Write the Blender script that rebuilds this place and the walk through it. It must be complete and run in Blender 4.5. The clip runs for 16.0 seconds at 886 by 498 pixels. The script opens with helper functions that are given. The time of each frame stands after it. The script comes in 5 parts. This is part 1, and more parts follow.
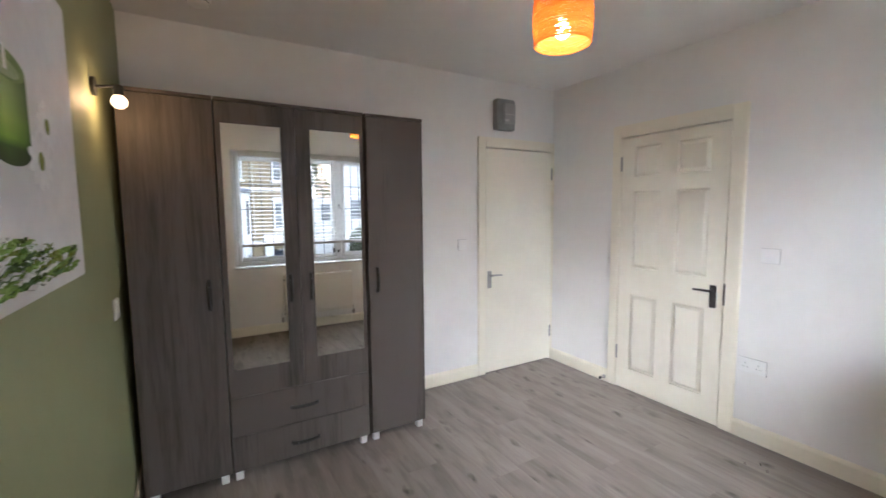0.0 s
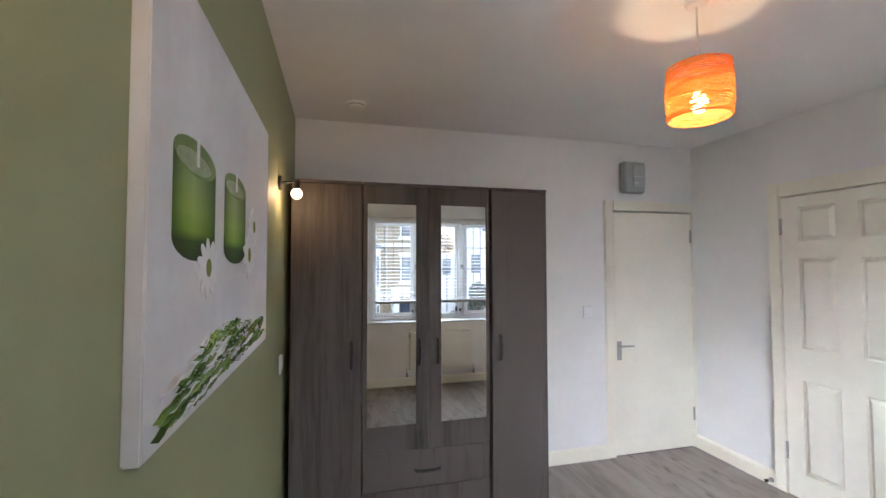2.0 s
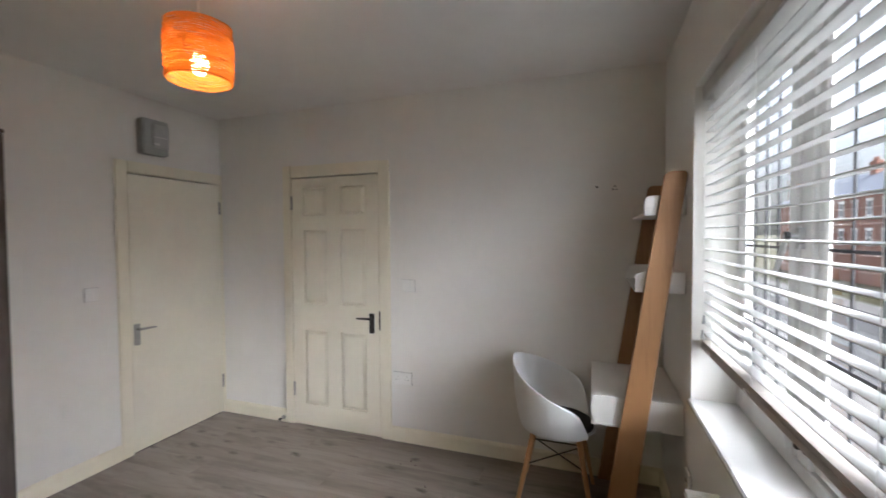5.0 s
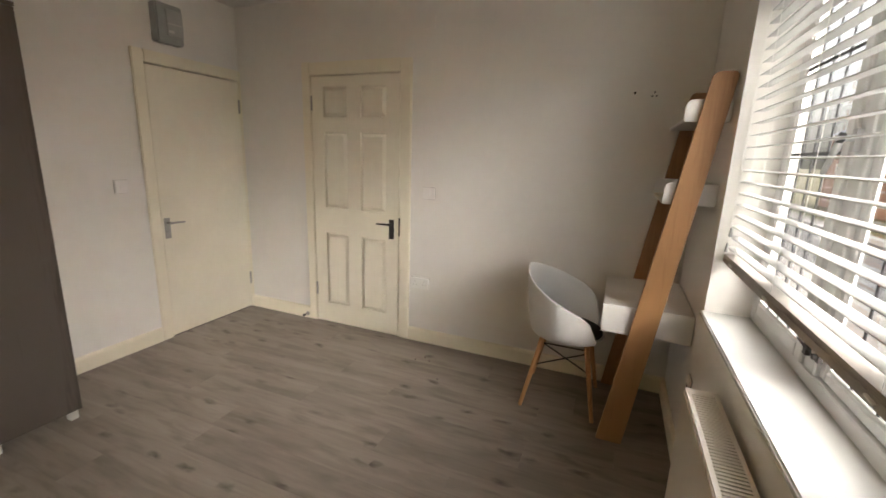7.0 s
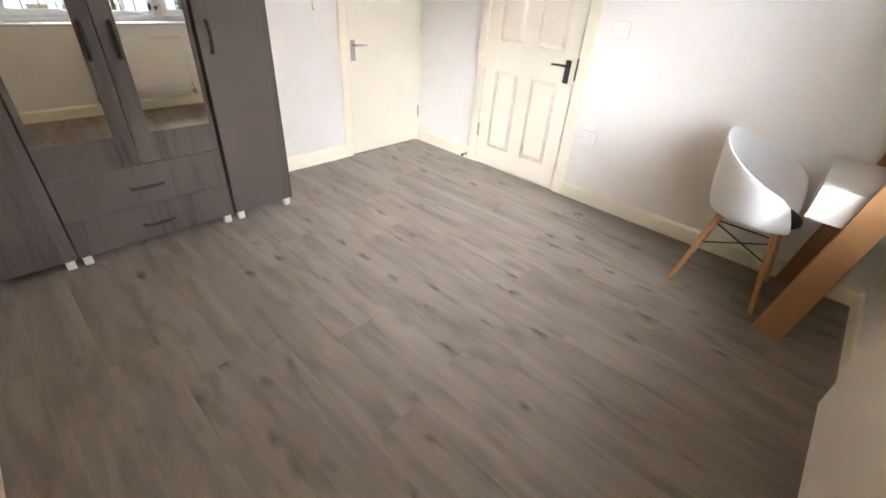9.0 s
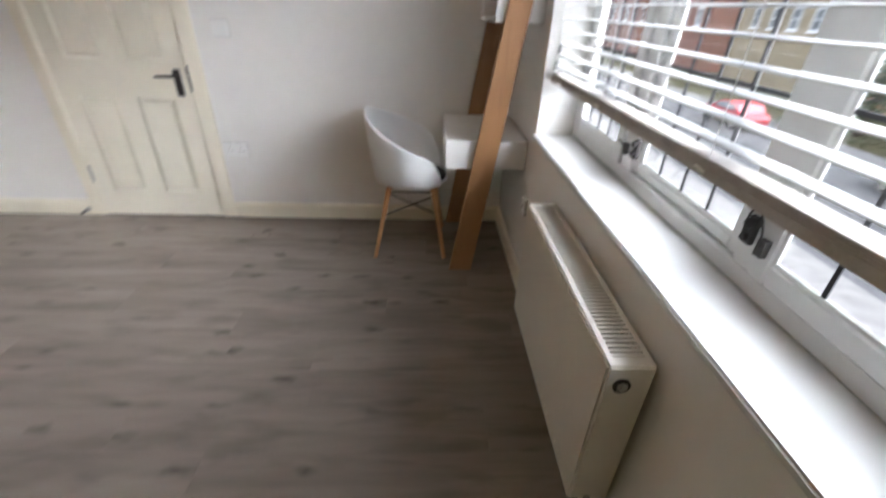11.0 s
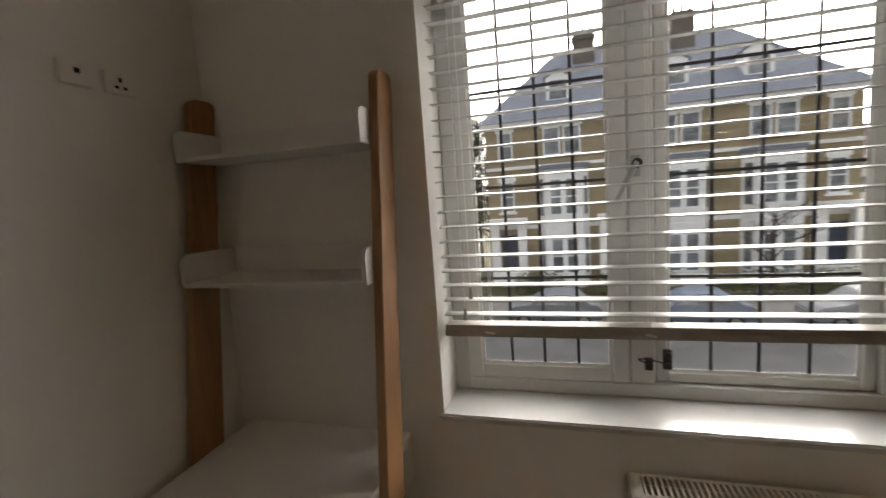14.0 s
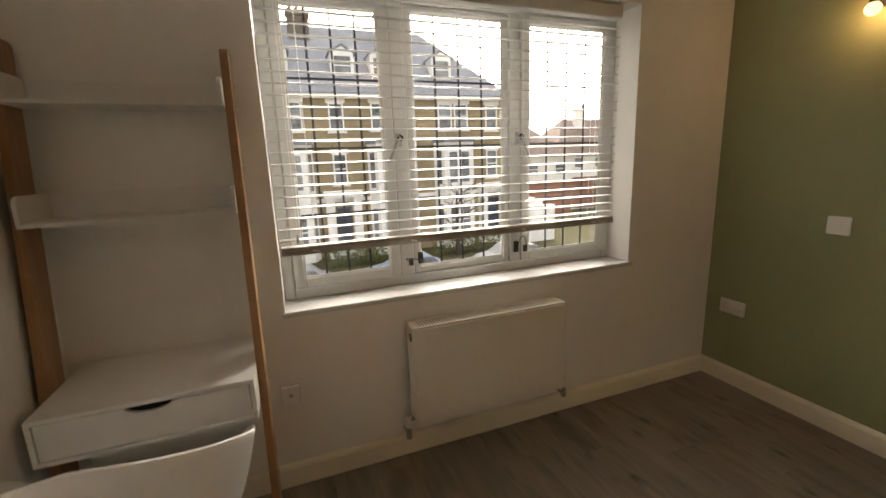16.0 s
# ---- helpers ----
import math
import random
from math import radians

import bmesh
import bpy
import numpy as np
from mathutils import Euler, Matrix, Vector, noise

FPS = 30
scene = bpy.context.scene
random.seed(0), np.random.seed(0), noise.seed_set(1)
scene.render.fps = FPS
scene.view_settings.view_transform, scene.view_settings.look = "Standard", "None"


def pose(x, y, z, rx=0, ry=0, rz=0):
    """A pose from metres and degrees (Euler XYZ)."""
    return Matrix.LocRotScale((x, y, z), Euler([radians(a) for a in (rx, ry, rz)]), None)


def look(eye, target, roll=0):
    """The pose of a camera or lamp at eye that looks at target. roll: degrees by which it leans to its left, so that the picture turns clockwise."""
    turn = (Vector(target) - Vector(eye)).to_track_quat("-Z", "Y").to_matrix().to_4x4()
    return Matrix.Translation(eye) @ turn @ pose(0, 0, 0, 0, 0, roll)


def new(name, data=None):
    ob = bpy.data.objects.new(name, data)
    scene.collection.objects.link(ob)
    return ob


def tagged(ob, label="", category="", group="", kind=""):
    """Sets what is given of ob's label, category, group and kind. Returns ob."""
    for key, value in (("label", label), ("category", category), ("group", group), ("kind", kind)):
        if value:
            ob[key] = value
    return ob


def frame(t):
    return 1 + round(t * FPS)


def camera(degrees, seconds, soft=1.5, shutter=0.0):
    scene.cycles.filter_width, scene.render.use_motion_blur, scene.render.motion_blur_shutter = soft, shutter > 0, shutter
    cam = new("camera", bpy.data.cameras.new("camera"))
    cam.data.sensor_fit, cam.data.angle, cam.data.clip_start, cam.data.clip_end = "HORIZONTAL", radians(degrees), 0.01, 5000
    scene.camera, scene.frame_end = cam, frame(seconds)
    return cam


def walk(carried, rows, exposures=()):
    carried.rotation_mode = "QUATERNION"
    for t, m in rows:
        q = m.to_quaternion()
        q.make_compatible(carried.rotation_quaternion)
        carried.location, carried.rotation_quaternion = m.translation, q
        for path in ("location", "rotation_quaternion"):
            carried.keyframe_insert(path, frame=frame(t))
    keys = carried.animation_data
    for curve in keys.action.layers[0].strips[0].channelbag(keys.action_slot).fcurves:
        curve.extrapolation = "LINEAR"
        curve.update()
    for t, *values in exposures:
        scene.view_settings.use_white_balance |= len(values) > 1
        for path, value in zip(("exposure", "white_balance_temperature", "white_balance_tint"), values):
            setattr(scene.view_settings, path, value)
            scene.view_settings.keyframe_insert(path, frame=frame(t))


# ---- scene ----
cam = camera(93.2, 16.0, shutter=0.25)
PATH = [
    (0, (0.338, 0.509, 1.444), (1.336, 2.232, 1.26), -0.5),
    (0.5, (0.309, 0.49, 1.448), (1.009, 2.353, 1.256), -0.2),
    (1, (0.288, 0.478, 1.457), (0.816, 2.402, 1.327), 0.0),
    (1.5, (0.289, 0.48, 1.499), (0.753, 2.425, 1.492), -0.1),
    (2, (0.285, 0.471, 1.536), (0.772, 2.409, 1.61), -0.1),
    (2.5, (0.291, 0.468, 1.533), (0.923, 2.364, 1.614), -0.1),
    (3, (0.307, 0.487, 1.525), (1.214, 2.268, 1.584), -0.1),
    (3.5, (0.352, 0.464, 1.531), (1.563, 2.056, 1.549), 0.1),
    (4, (0.394, 0.434, 1.525), (1.89, 1.761, 1.522), -0.0),
    (4.5, (0.433, 0.41, 1.519), (2.157, 1.423, 1.492), -0.3),
    (5, (0.448, 0.408, 1.518), (2.332, 1.077, 1.457), -0.4),
    (5.2, (0.456, 0.408, 1.534), (2.379, 0.948, 1.44), -0.8),
    (7.5, (0.459, 0.407, 1.416), (2.116, 1.351, 0.813), 1.2),
    (8, (0.424, 0.417, 1.428), (1.778, 1.665, 0.648), 1.7),
    (8.2, (0.368, 0.458, 1.409), (1.62, 1.763, 0.556), 1.7),
    (10.5, (0.489, 0.447, 1.296), (1.759, 0.918, -0.175), 3.2),
    (11, (0.57, 0.492, 1.306), (2.297, 0.419, 0.301), 2.0),
    (11.5, (0.711, 0.613, 1.379), (2.591, 0.129, 0.901), -2.9),
    (12, (0.932, 0.809, 1.427), (2.85, 0.283, 1.22), -4.5),
    (12.5, (1.22, 0.933, 1.42), (3.012, 0.055, 1.287), -3.9),
    (13, (1.532, 1.028, 1.432), (2.937, -0.386, 1.278), -3.0),
    (13.5, (1.9, 1.091, 1.46), (2.976, -0.59, 1.329), -4.1),
    (14, (2.134, 1.156, 1.453), (2.678, -0.753, 1.213), -4.1),
    (14.5, (2.278, 1.26, 1.445), (2.12, -0.716, 1.184), -4.1),
    (15, (2.39, 1.334, 1.485), (1.75, -0.544, 1.231), -3.0),
    (15.5, (2.45, 1.551, 1.458), (1.692, -0.275, 1.158), -2.9),
    (16, (2.458, 1.789, 1.396), (1.767, -0.044, 0.991), -2.1),
]
EXPOSURES = [(0, 3.62, 5460, 10), (1.5, 3.67, 5340, 10), (3.5, 3.6, 5110, 10), (4.5, 3.27, 5450, 10), (5, 2.89, 5800, 10), (7.5, 3.1, 6830, 10), (8, 3.7, 6330, 10), (10.5, 4.33, 5730, 10), (11, 3.25, 5680, 10), (11.5, 2.35, 6080, 10), (12.5, 2.37, 6480, 10), (13, 2.18, 6280, 10), (14, 2.04, 6680, 10), (14.5, 2.19, 6780, 10), (15.5, 2.45, 7180, 10), (16, 2.78, 7480, 10)]
walk(cam, [(t, look(eye, target, roll)) for t, eye, target, roll in PATH], EXPOSURES)

# ---- daylight: a bright overcast sky, brighter towards the south ----
SUN_EL, SUN_AZ = 25.0, 200.0
sky_world = bpy.data.worlds.new("overcast_sky")
scene.world = sky_world
sky_world.use_nodes = True
wn = sky_world.node_tree
sky = wn.nodes.new("ShaderNodeTexSky")
sky.sky_type, sky.sun_disc = "NISHITA", False
sky.sun_elevation, sky.sun_rotation = radians(SUN_EL), radians(SUN_AZ)
sky.dust_density, sky.air_density, sky.ozone_density = 6.0, 1.0, 1.0
veil = wn.nodes.new("ShaderNodeHueSaturation")
veil.inputs["Saturation"].default_value = 0.25
wn.links.new(sky.outputs[0], veil.inputs["Color"])
# an overcast sky is about three times as bright overhead as at the horizon
direction, height, lift, cloud = (wn.nodes.new(k) for k in ("ShaderNodeTexCoord", "ShaderNodeSeparateXYZ", "ShaderNodeMapRange", "ShaderNodeVectorMath"))
wn.links.new(direction.outputs["Generated"], height.inputs[0])
lift.inputs["To Min"].default_value, lift.inputs["To Max"].default_value = 0.8, 2.8
wn.links.new(height.outputs[2], lift.inputs["Value"])
cloud.operation = "SCALE"
wn.links.new(veil.outputs[0], cloud.inputs[0])
wn.links.new(lift.outputs[0], cloud.inputs["Scale"])
wn.links.new(cloud.outputs[0], wn.nodes["Background"].inputs[0])
wn.nodes["Background"].inputs[1].default_value = 0.065
sun = new("sun", bpy.data.lights.new("sun", "SUN"))
sun.data.energy, sun.data.angle, sun.data.color = 1.5, radians(95), (1.0, 0.97, 0.93)
sa, se = radians(SUN_AZ), radians(SUN_EL)
sun.matrix_world = look((Vector((math.sin(sa) * math.cos(se), math.cos(sa) * math.cos(se), math.sin(se))) * 60), (1.6, 0, 1.4))

# ---- lamps of the room ----
PENDANT = Vector((1.60, 1.745, 2.18))
WALL_LAMPS = ((0.085, 2.655, 1.89), (0.085, 0.66, 1.958))
lamp = new("pendant_light", bpy.data.lights.new("pendant_light", "POINT"))
lamp.data.energy, lamp.data.color, lamp.data.shadow_soft_size, lamp.location = 0.22, (1.0, 0.52, 0.20), 0.016, PENDANT - Vector((0, 0, 0.03))
for p in WALL_LAMPS:
    lamp = new("wall_lamp_light", bpy.data.lights.new("wall_lamp_light", "POINT"))
    lamp.data.energy, lamp.data.color, lamp.data.shadow_soft_size, lamp.location = 0.2, (1.0, 0.58, 0.26), 0.024, p


# ---- materials ----
def material(name, colour, rough=0.6, metal=0.0, vary=0.06, scale=6.0, bump=0.0, bump_scale=120.0, stretch=(1, 1, 1), second=None, coat=0.0, per_object=0.0):
    """A painted or solid surface: broad blotches, fine grain, a little relief."""
    m = bpy.data.materials.new(name)
    m.use_nodes = True
    nt = m.node_tree
    b = nt.nodes["Principled BSDF"]
    b.inputs["Roughness"].default_value, b.inputs["Metallic"].default_value = rough, metal
    b.inputs["Coat Weight"].default_value = coat
    tc = nt.nodes.new("ShaderNodeTexCoord")
    mp = nt.nodes.new("ShaderNodeMapping")
    mp.inputs["Scale"].default_value = stretch
    nt.links.new(tc.outputs["Object"], mp.inputs["Vector"])
    if per_object:
        oi = nt.nodes.new("ShaderNodeObjectInfo")
        cx = nt.nodes.new("ShaderNodeVectorMath")
        cx.operation = "SCALE"
        cx.inputs[0].default_value = (7.3, 19.1, 3.7)
        nt.links.new(oi.outputs["Random"], cx.inputs["Scale"])
        nt.links.new(cx.outputs[0], mp.inputs["Location"])
    n1, n2 = nt.nodes.new("ShaderNodeTexNoise"), nt.nodes.new("ShaderNodeTexNoise")
    n1.inputs["Scale"].default_value, n1.inputs["Detail"].default_value = scale, 4
    n2.inputs["Scale"].default_value, n2.inputs["Detail"].default_value = scale * 9, 3
    for n in (n1, n2):
        nt.links.new(mp.outputs[0], n.inputs["Vector"])
    add = nt.nodes.new("ShaderNodeMath")
    add.operation = "MULTIPLY_ADD"
    nt.links.new(n2.outputs["Fac"], add.inputs[0])
    add.inputs[1].default_value = 0.4
    nt.links.new(n1.outputs["Fac"], add.inputs[2])
    ramp = nt.nodes.new("ShaderNodeValToRGB")
    a = [max(0.0, c * (1 - vary)) for c in colour]
    z = list(second) if second else [min(1.0, c * (1 + vary)) for c in colour]
    ramp.color_ramp.elements[0].position, ramp.color_ramp.elements[0].color = 0.5, (*a, 1)
    ramp.color_ramp.elements[1].position, ramp.color_ramp.elements[1].color = 0.9, (*z, 1)
    nt.links.new(add.outputs[0], ramp.inputs[0])
    nt.links.new(ramp.outputs[0], b.inputs["Base Color"])
    if bump:
        n3 = nt.nodes.new("ShaderNodeTexNoise")
        n3.inputs["Scale"].default_value = bump_scale
        nt.links.new(mp.outputs[0], n3.inputs["Vector"])
        bp = nt.nodes.new("ShaderNodeBump")
        bp.inputs["Strength"].default_value, bp.inputs["Distance"].default_value = bump, 0.002
        nt.links.new(n3.outputs["Fac"], bp.inputs["Height"])
        nt.links.new(bp.outputs[0], b.inputs["Normal"])
    return m


def wood(name, dark, light, axis, rough=0.45, grain=60.0, per_object=True, bump=0.08, spread=0.16):
    """Wood or wood print with the grain along an axis."""
    m = bpy.data.materials.new(name)
    m.use_nodes = True
    nt = m.node_tree
    b = nt.nodes["Principled BSDF"]
    b.inputs["Roughness"].default_value = rough
    tc, mp, oi, sh = (nt.nodes.new(k) for k in ("ShaderNodeTexCoord", "ShaderNodeMapping", "ShaderNodeObjectInfo", "ShaderNodeVectorMath"))
    s = [1.0, 1.0, 1.0]
    s[axis] = 0.06
    mp.inputs["Scale"].default_value = s
    sh.operation = "SCALE"
    sh.inputs[0].default_value = (31.7, 17.3, 23.9) if per_object else (0, 0, 0)
    nt.links.new(oi.outputs["Random"], sh.inputs["Scale"])
    nt.links.new(tc.outputs["Object"], mp.inputs["Vector"])
    nt.links.new(sh.outputs[0], mp.inputs["Location"])
    n1, n2, n3 = (nt.nodes.new("ShaderNodeTexNoise") for _ in range(3))
    for n, k, d in ((n1, grain * 0.12, 5), (n2, grain, 6), (n3, grain * 4, 2)):
        n.inputs["Scale"].default_value, n.inputs["Detail"].default_value = k, d
        n.inputs["Distortion"].default_value = 0.6
        nt.links.new(mp.outputs[0], n.inputs["Vector"])
    mix1 = nt.nodes.new("ShaderNodeMath")
    mix1.operation = "MULTIPLY_ADD"
    nt.links.new(n2.outputs["Fac"], mix1.inputs[0])
    mix1.inputs[1].default_value = 0.55
    nt.links.new(n1.outputs["Fac"], mix1.inputs[2])
    mix2 = nt.nodes.new("ShaderNodeMath")
    mix2.operation = "MULTIPLY_ADD"
    nt.links.new(n3.outputs["Fac"], mix2.inputs[0])
    mix2.inputs[1].default_value = 0.22
    nt.links.new(mix1.outputs[0], mix2.inputs[2])
    value = mix2.outputs[0]
    if per_object:
        tone = nt.nodes.new("ShaderNodeMath")
        tone.operation = "MULTIPLY_ADD"
        nt.links.new(oi.outputs["Random"], tone.inputs[0])
        tone.inputs[1].default_value = spread
        nt.links.new(value, tone.inputs[2])
        value = tone.outputs[0]
    ramp = nt.nodes.new("ShaderNodeValToRGB")
    ramp.color_ramp.elements[0].position, ramp.color_ramp.elements[0].color = 0.62, (*dark, 1)
    ramp.color_ramp.elements[1].position, ramp.color_ramp.elements[1].color = 1.2 if not per_object else 1.0, (*light, 1)
    nt.links.new(value, ramp.inputs[0])
    out = ramp.outputs[0]
    nt.links.new(out, b.inputs["Base Color"])
    bp = nt.nodes.new("ShaderNodeBump")
    bp.inputs["Strength"].default_value, bp.inputs["Distance"].default_value = bump, 0.001
    nt.links.new(n3.outputs["Fac"], bp.inputs["Height"])
    nt.links.new(bp.outputs[0], b.inputs["Normal"])
    return m


def laminate(name):
    """Grey-brown oak print: long grain, pale streaks, smudged dark knots; each board shifted."""
    m = bpy.data.materials.new(name)
    m.use_nodes = True
    nt = m.node_tree
    b = nt.nodes["Principled BSDF"]
    b.inputs["Roughness"].default_value, b.inputs["Specular IOR Level"].default_value = 0.5, 0.2
    tc, oi, sh = (nt.nodes.new(k) for k in ("ShaderNodeTexCoord", "ShaderNodeObjectInfo", "ShaderNodeVectorMath"))
    sh.operation = "SCALE"
    sh.inputs[0].default_value = (31.7, 17.3, 23.9)
    nt.links.new(oi.outputs["Random"], sh.inputs["Scale"])

    def noise(stretch, scale, detail, distortion, low, high, power):
        """One layer of streaks, from 0 to power."""
        mp, n, r = (nt.nodes.new(k) for k in ("ShaderNodeMapping", "ShaderNodeTexNoise", "ShaderNodeMapRange"))
        mp.inputs["Scale"].default_value = stretch
        nt.links.new(tc.outputs["Object"], mp.inputs["Vector"])
        nt.links.new(sh.outputs[0], mp.inputs["Location"])
        n.inputs["Scale"].default_value, n.inputs["Detail"].default_value, n.inputs["Distortion"].default_value = scale, detail, distortion
        nt.links.new(mp.outputs[0], n.inputs["Vector"])
        r.inputs["From Min"].default_value, r.inputs["From Max"].default_value, r.inputs["To Max"].default_value = low, high, power
        nt.links.new(n.outputs["Fac"], r.inputs["Value"])
        return r.outputs[0]

    def blend(base, colour, factor):
        mx = nt.nodes.new("ShaderNodeMix")
        mx.data_type = "RGBA"
        nt.links.new(factor, mx.inputs["Factor"])
        if isinstance(base, tuple):
            mx.inputs["A"].default_value = (*base, 1)
        else:
            nt.links.new(base, mx.inputs["A"])
        mx.inputs["B"].default_value = (*colour, 1)
        return mx.outputs["Result"]
    out = blend((0.205, 0.175, 0.150), (0.285, 0.248, 0.214), noise((1, 0.10, 1), 7, 3, 0.8, 0.30, 0.70, 1.0))
    out = blend(out, (0.155, 0.131, 0.111), noise((1, 0.05, 1), 80, 3, 0.3, 0.50, 0.85, 0.5))
    out = blend(out, (0.150, 0.125, 0.105), noise((1, 0.24, 1), 12, 3, 0.4, 0.50, 0.74, 0.8))
    out = blend(out, (0.33, 0.29, 0.252), noise((1, 0.14, 1), 16, 3, 0.5, 0.56, 0.78, 0.5))
    # knots: soft dark ovals with ragged edges, on some cells only
    mk, wob, vadd, vo, edge, gate, both, sepc = (nt.nodes.new(k) for k in ("ShaderNodeMapping", "ShaderNodeTexNoise", "ShaderNodeVectorMath", "ShaderNodeTexVoronoi", "ShaderNodeMapRange", "ShaderNodeMapRange", "ShaderNodeMath", "ShaderNodeSeparateColor"))
    mk.inputs["Scale"].default_value = (1, 0.42, 1)
    nt.links.new(tc.outputs["Object"], mk.inputs["Vector"])
    nt.links.new(sh.outputs[0], mk.inputs["Location"])
    wob.inputs["Scale"].default_value, wob.inputs["Detail"].default_value = 30, 3
    nt.links.new(mk.outputs[0], wob.inputs["Vector"])
    vadd.operation = "MULTIPLY_ADD"
    vadd.inputs[1].default_value = (0.055, 0.04, 0.0)
    nt.links.new(wob.outputs["Color"], vadd.inputs[0])
    nt.links.new(mk.outputs[0], vadd.inputs[2])
    vo.voronoi_dimensions = "2D"
    vo.inputs["Scale"].default_value = 8.5
    nt.links.new(vadd.outputs[0], vo.inputs["Vector"])
    edge.inputs["From Min"].default_value, edge.inputs["From Max"].default_value = 0.20, 0.02
    nt.links.new(vo.outputs["Distance"], edge.inputs["Value"])
    nt.links.new(vo.outputs["Color"], sepc.inputs[0])
    gate.inputs["From Min"].default_value, gate.inputs["From Max"].default_value, gate.inputs["To Max"].default_value = 0.50, 1.0, 0.85
    nt.links.new(sepc.outputs[0], gate.inputs["Value"])
    both.operation = "MULTIPLY"
    nt.links.new(edge.outputs[0], both.inputs[0])
    nt.links.new(gate.outputs[0], both.inputs[1])
    out = blend(out, (0.060, 0.047, 0.039), both.outputs[0])
    nt.links.new(out, b.inputs["Base Color"])
    return m


def glass_print(name, ya, yb, zb, zt):
    """A printed green tumbler: dark at its sides and foot, lime where the light shines through."""
    m = bpy.data.materials.new(name)
    m.use_nodes = True
    nt = m.node_tree
    b = nt.nodes["Principled BSDF"]
    b.inputs["Roughness"].default_value = 0.7
    tc, sx = nt.nodes.new("ShaderNodeTexCoord"), nt.nodes.new("ShaderNodeSeparateXYZ")
    nt.links.new(tc.outputs["Object"], sx.inputs[0])

    def ramp(axis, lo, hi, stops):
        r, c = nt.nodes.new("ShaderNodeMapRange"), nt.nodes.new("ShaderNodeValToRGB")
        r.inputs["From Min"].default_value, r.inputs["From Max"].default_value = lo, hi
        nt.links.new(sx.outputs[axis], r.inputs["Value"])
        e = c.color_ramp.elements
        while len(e) < len(stops):
            e.new(0.5)
        for k, (p, col) in zip(e, stops):
            k.position, k.color = p, (*col, 1)
        nt.links.new(r.outputs[0], c.inputs[0])
        return c.outputs[0]
    up = ramp(2, zb, zt, [(0.0, (0.03, 0.07, 0.012)), (0.16, (0.05, 0.11, 0.015)), (0.26, (0.30, 0.47, 0.05)), (0.45, (0.42, 0.58, 0.12)), (0.75, (0.36, 0.47, 0.18)), (1.0, (0.25, 0.35, 0.11))])
    side = ramp(1, ya, yb, [(0.0, (0.22, 0.30, 0.20)), (0.22, (0.75, 0.8, 0.6)), (0.42, (1, 1, 1)), (0.72, (0.5, 0.58, 0.45)), (1.0, (0.16, 0.26, 0.16))])
    mx = nt.nodes.new("ShaderNodeMix")
    mx.data_type, mx.blend_type = "RGBA", "MULTIPLY"
    mx.inputs["Factor"].default_value = 1.0
    nt.links.new(up, mx.inputs["A"])
    nt.links.new(side, mx.inputs["B"])
    nt.links.new(mx.outputs["Result"], b.inputs["Base Color"])
    return m


def glowing(name, colour, strength):
    m = bpy.data.materials.new(name)
    m.use_nodes = True
    b = m.node_tree.nodes["Principled BSDF"]
    b.inputs["Emission Color"].default_value, b.inputs["Emission Strength"].default_value = (*colour, 1), strength
    return m


def glass(name, tint=(1, 1, 1)):
    m = bpy.data.materials.new(name)
    m.use_nodes = True
    b = m.node_tree.nodes["Principled BSDF"]
    b.inputs["Base Color"].default_value = (*tint, 1)
    b.inputs["Roughness"].default_value, b.inputs["Transmission Weight"].default_value, b.inputs["IOR"].default_value = 0.0, 1.0, 1.45
    return m


def brickwork(name, c1, c2, mortar, size):
    """Brick courses for facades that stay far off."""
    m = material(name, c1, 0.85)
    nt = m.node_tree
    b = nt.nodes["Principled BSDF"]
    tc, mp, br, sx = (nt.nodes.new(k) for k in ("ShaderNodeTexCoord", "ShaderNodeCombineXYZ", "ShaderNodeTexBrick", "ShaderNodeSeparateXYZ"))
    ad = nt.nodes.new("ShaderNodeMath")
    nt.links.new(tc.outputs["Object"], sx.inputs[0])
    nt.links.new(sx.outputs[0], ad.inputs[0])
    nt.links.new(sx.outputs[1], ad.inputs[1])
    nt.links.new(ad.outputs[0], mp.inputs[0])
    nt.links.new(sx.outputs[2], mp.inputs[1])
    nt.links.new(mp.outputs[0], br.inputs["Vector"])
    br.inputs["Color1"].default_value, br.inputs["Color2"].default_value, br.inputs["Mortar"].default_value = (*c1, 1), (*c2, 1), (*mortar, 1)
    br.inputs["Scale"].default_value, br.inputs["Brick Width"].default_value, br.inputs["Row Height"].default_value = 1.0, size, size / 3
    br.inputs["Mortar Size"].default_value = 0.008
    ns = nt.nodes.new("ShaderNodeTexNoise")
    ns.inputs["Scale"].default_value, ns.inputs["Detail"].default_value = 0.7, 5
    nt.links.new(tc.outputs["Object"], ns.inputs["Vector"])
    mx = nt.nodes.new("ShaderNodeMix")
    mx.data_type, mx.blend_type = "RGBA", "MULTIPLY"
    mx.inputs["Factor"].default_value = 0.5
    nt.links.new(br.outputs["Color"], mx.inputs["A"])
    nt.links.new(ns.outputs["Fac"], mx.inputs["B"])
    nt.links.new(mx.outputs["Result"], b.inputs["Base Color"])
    return m


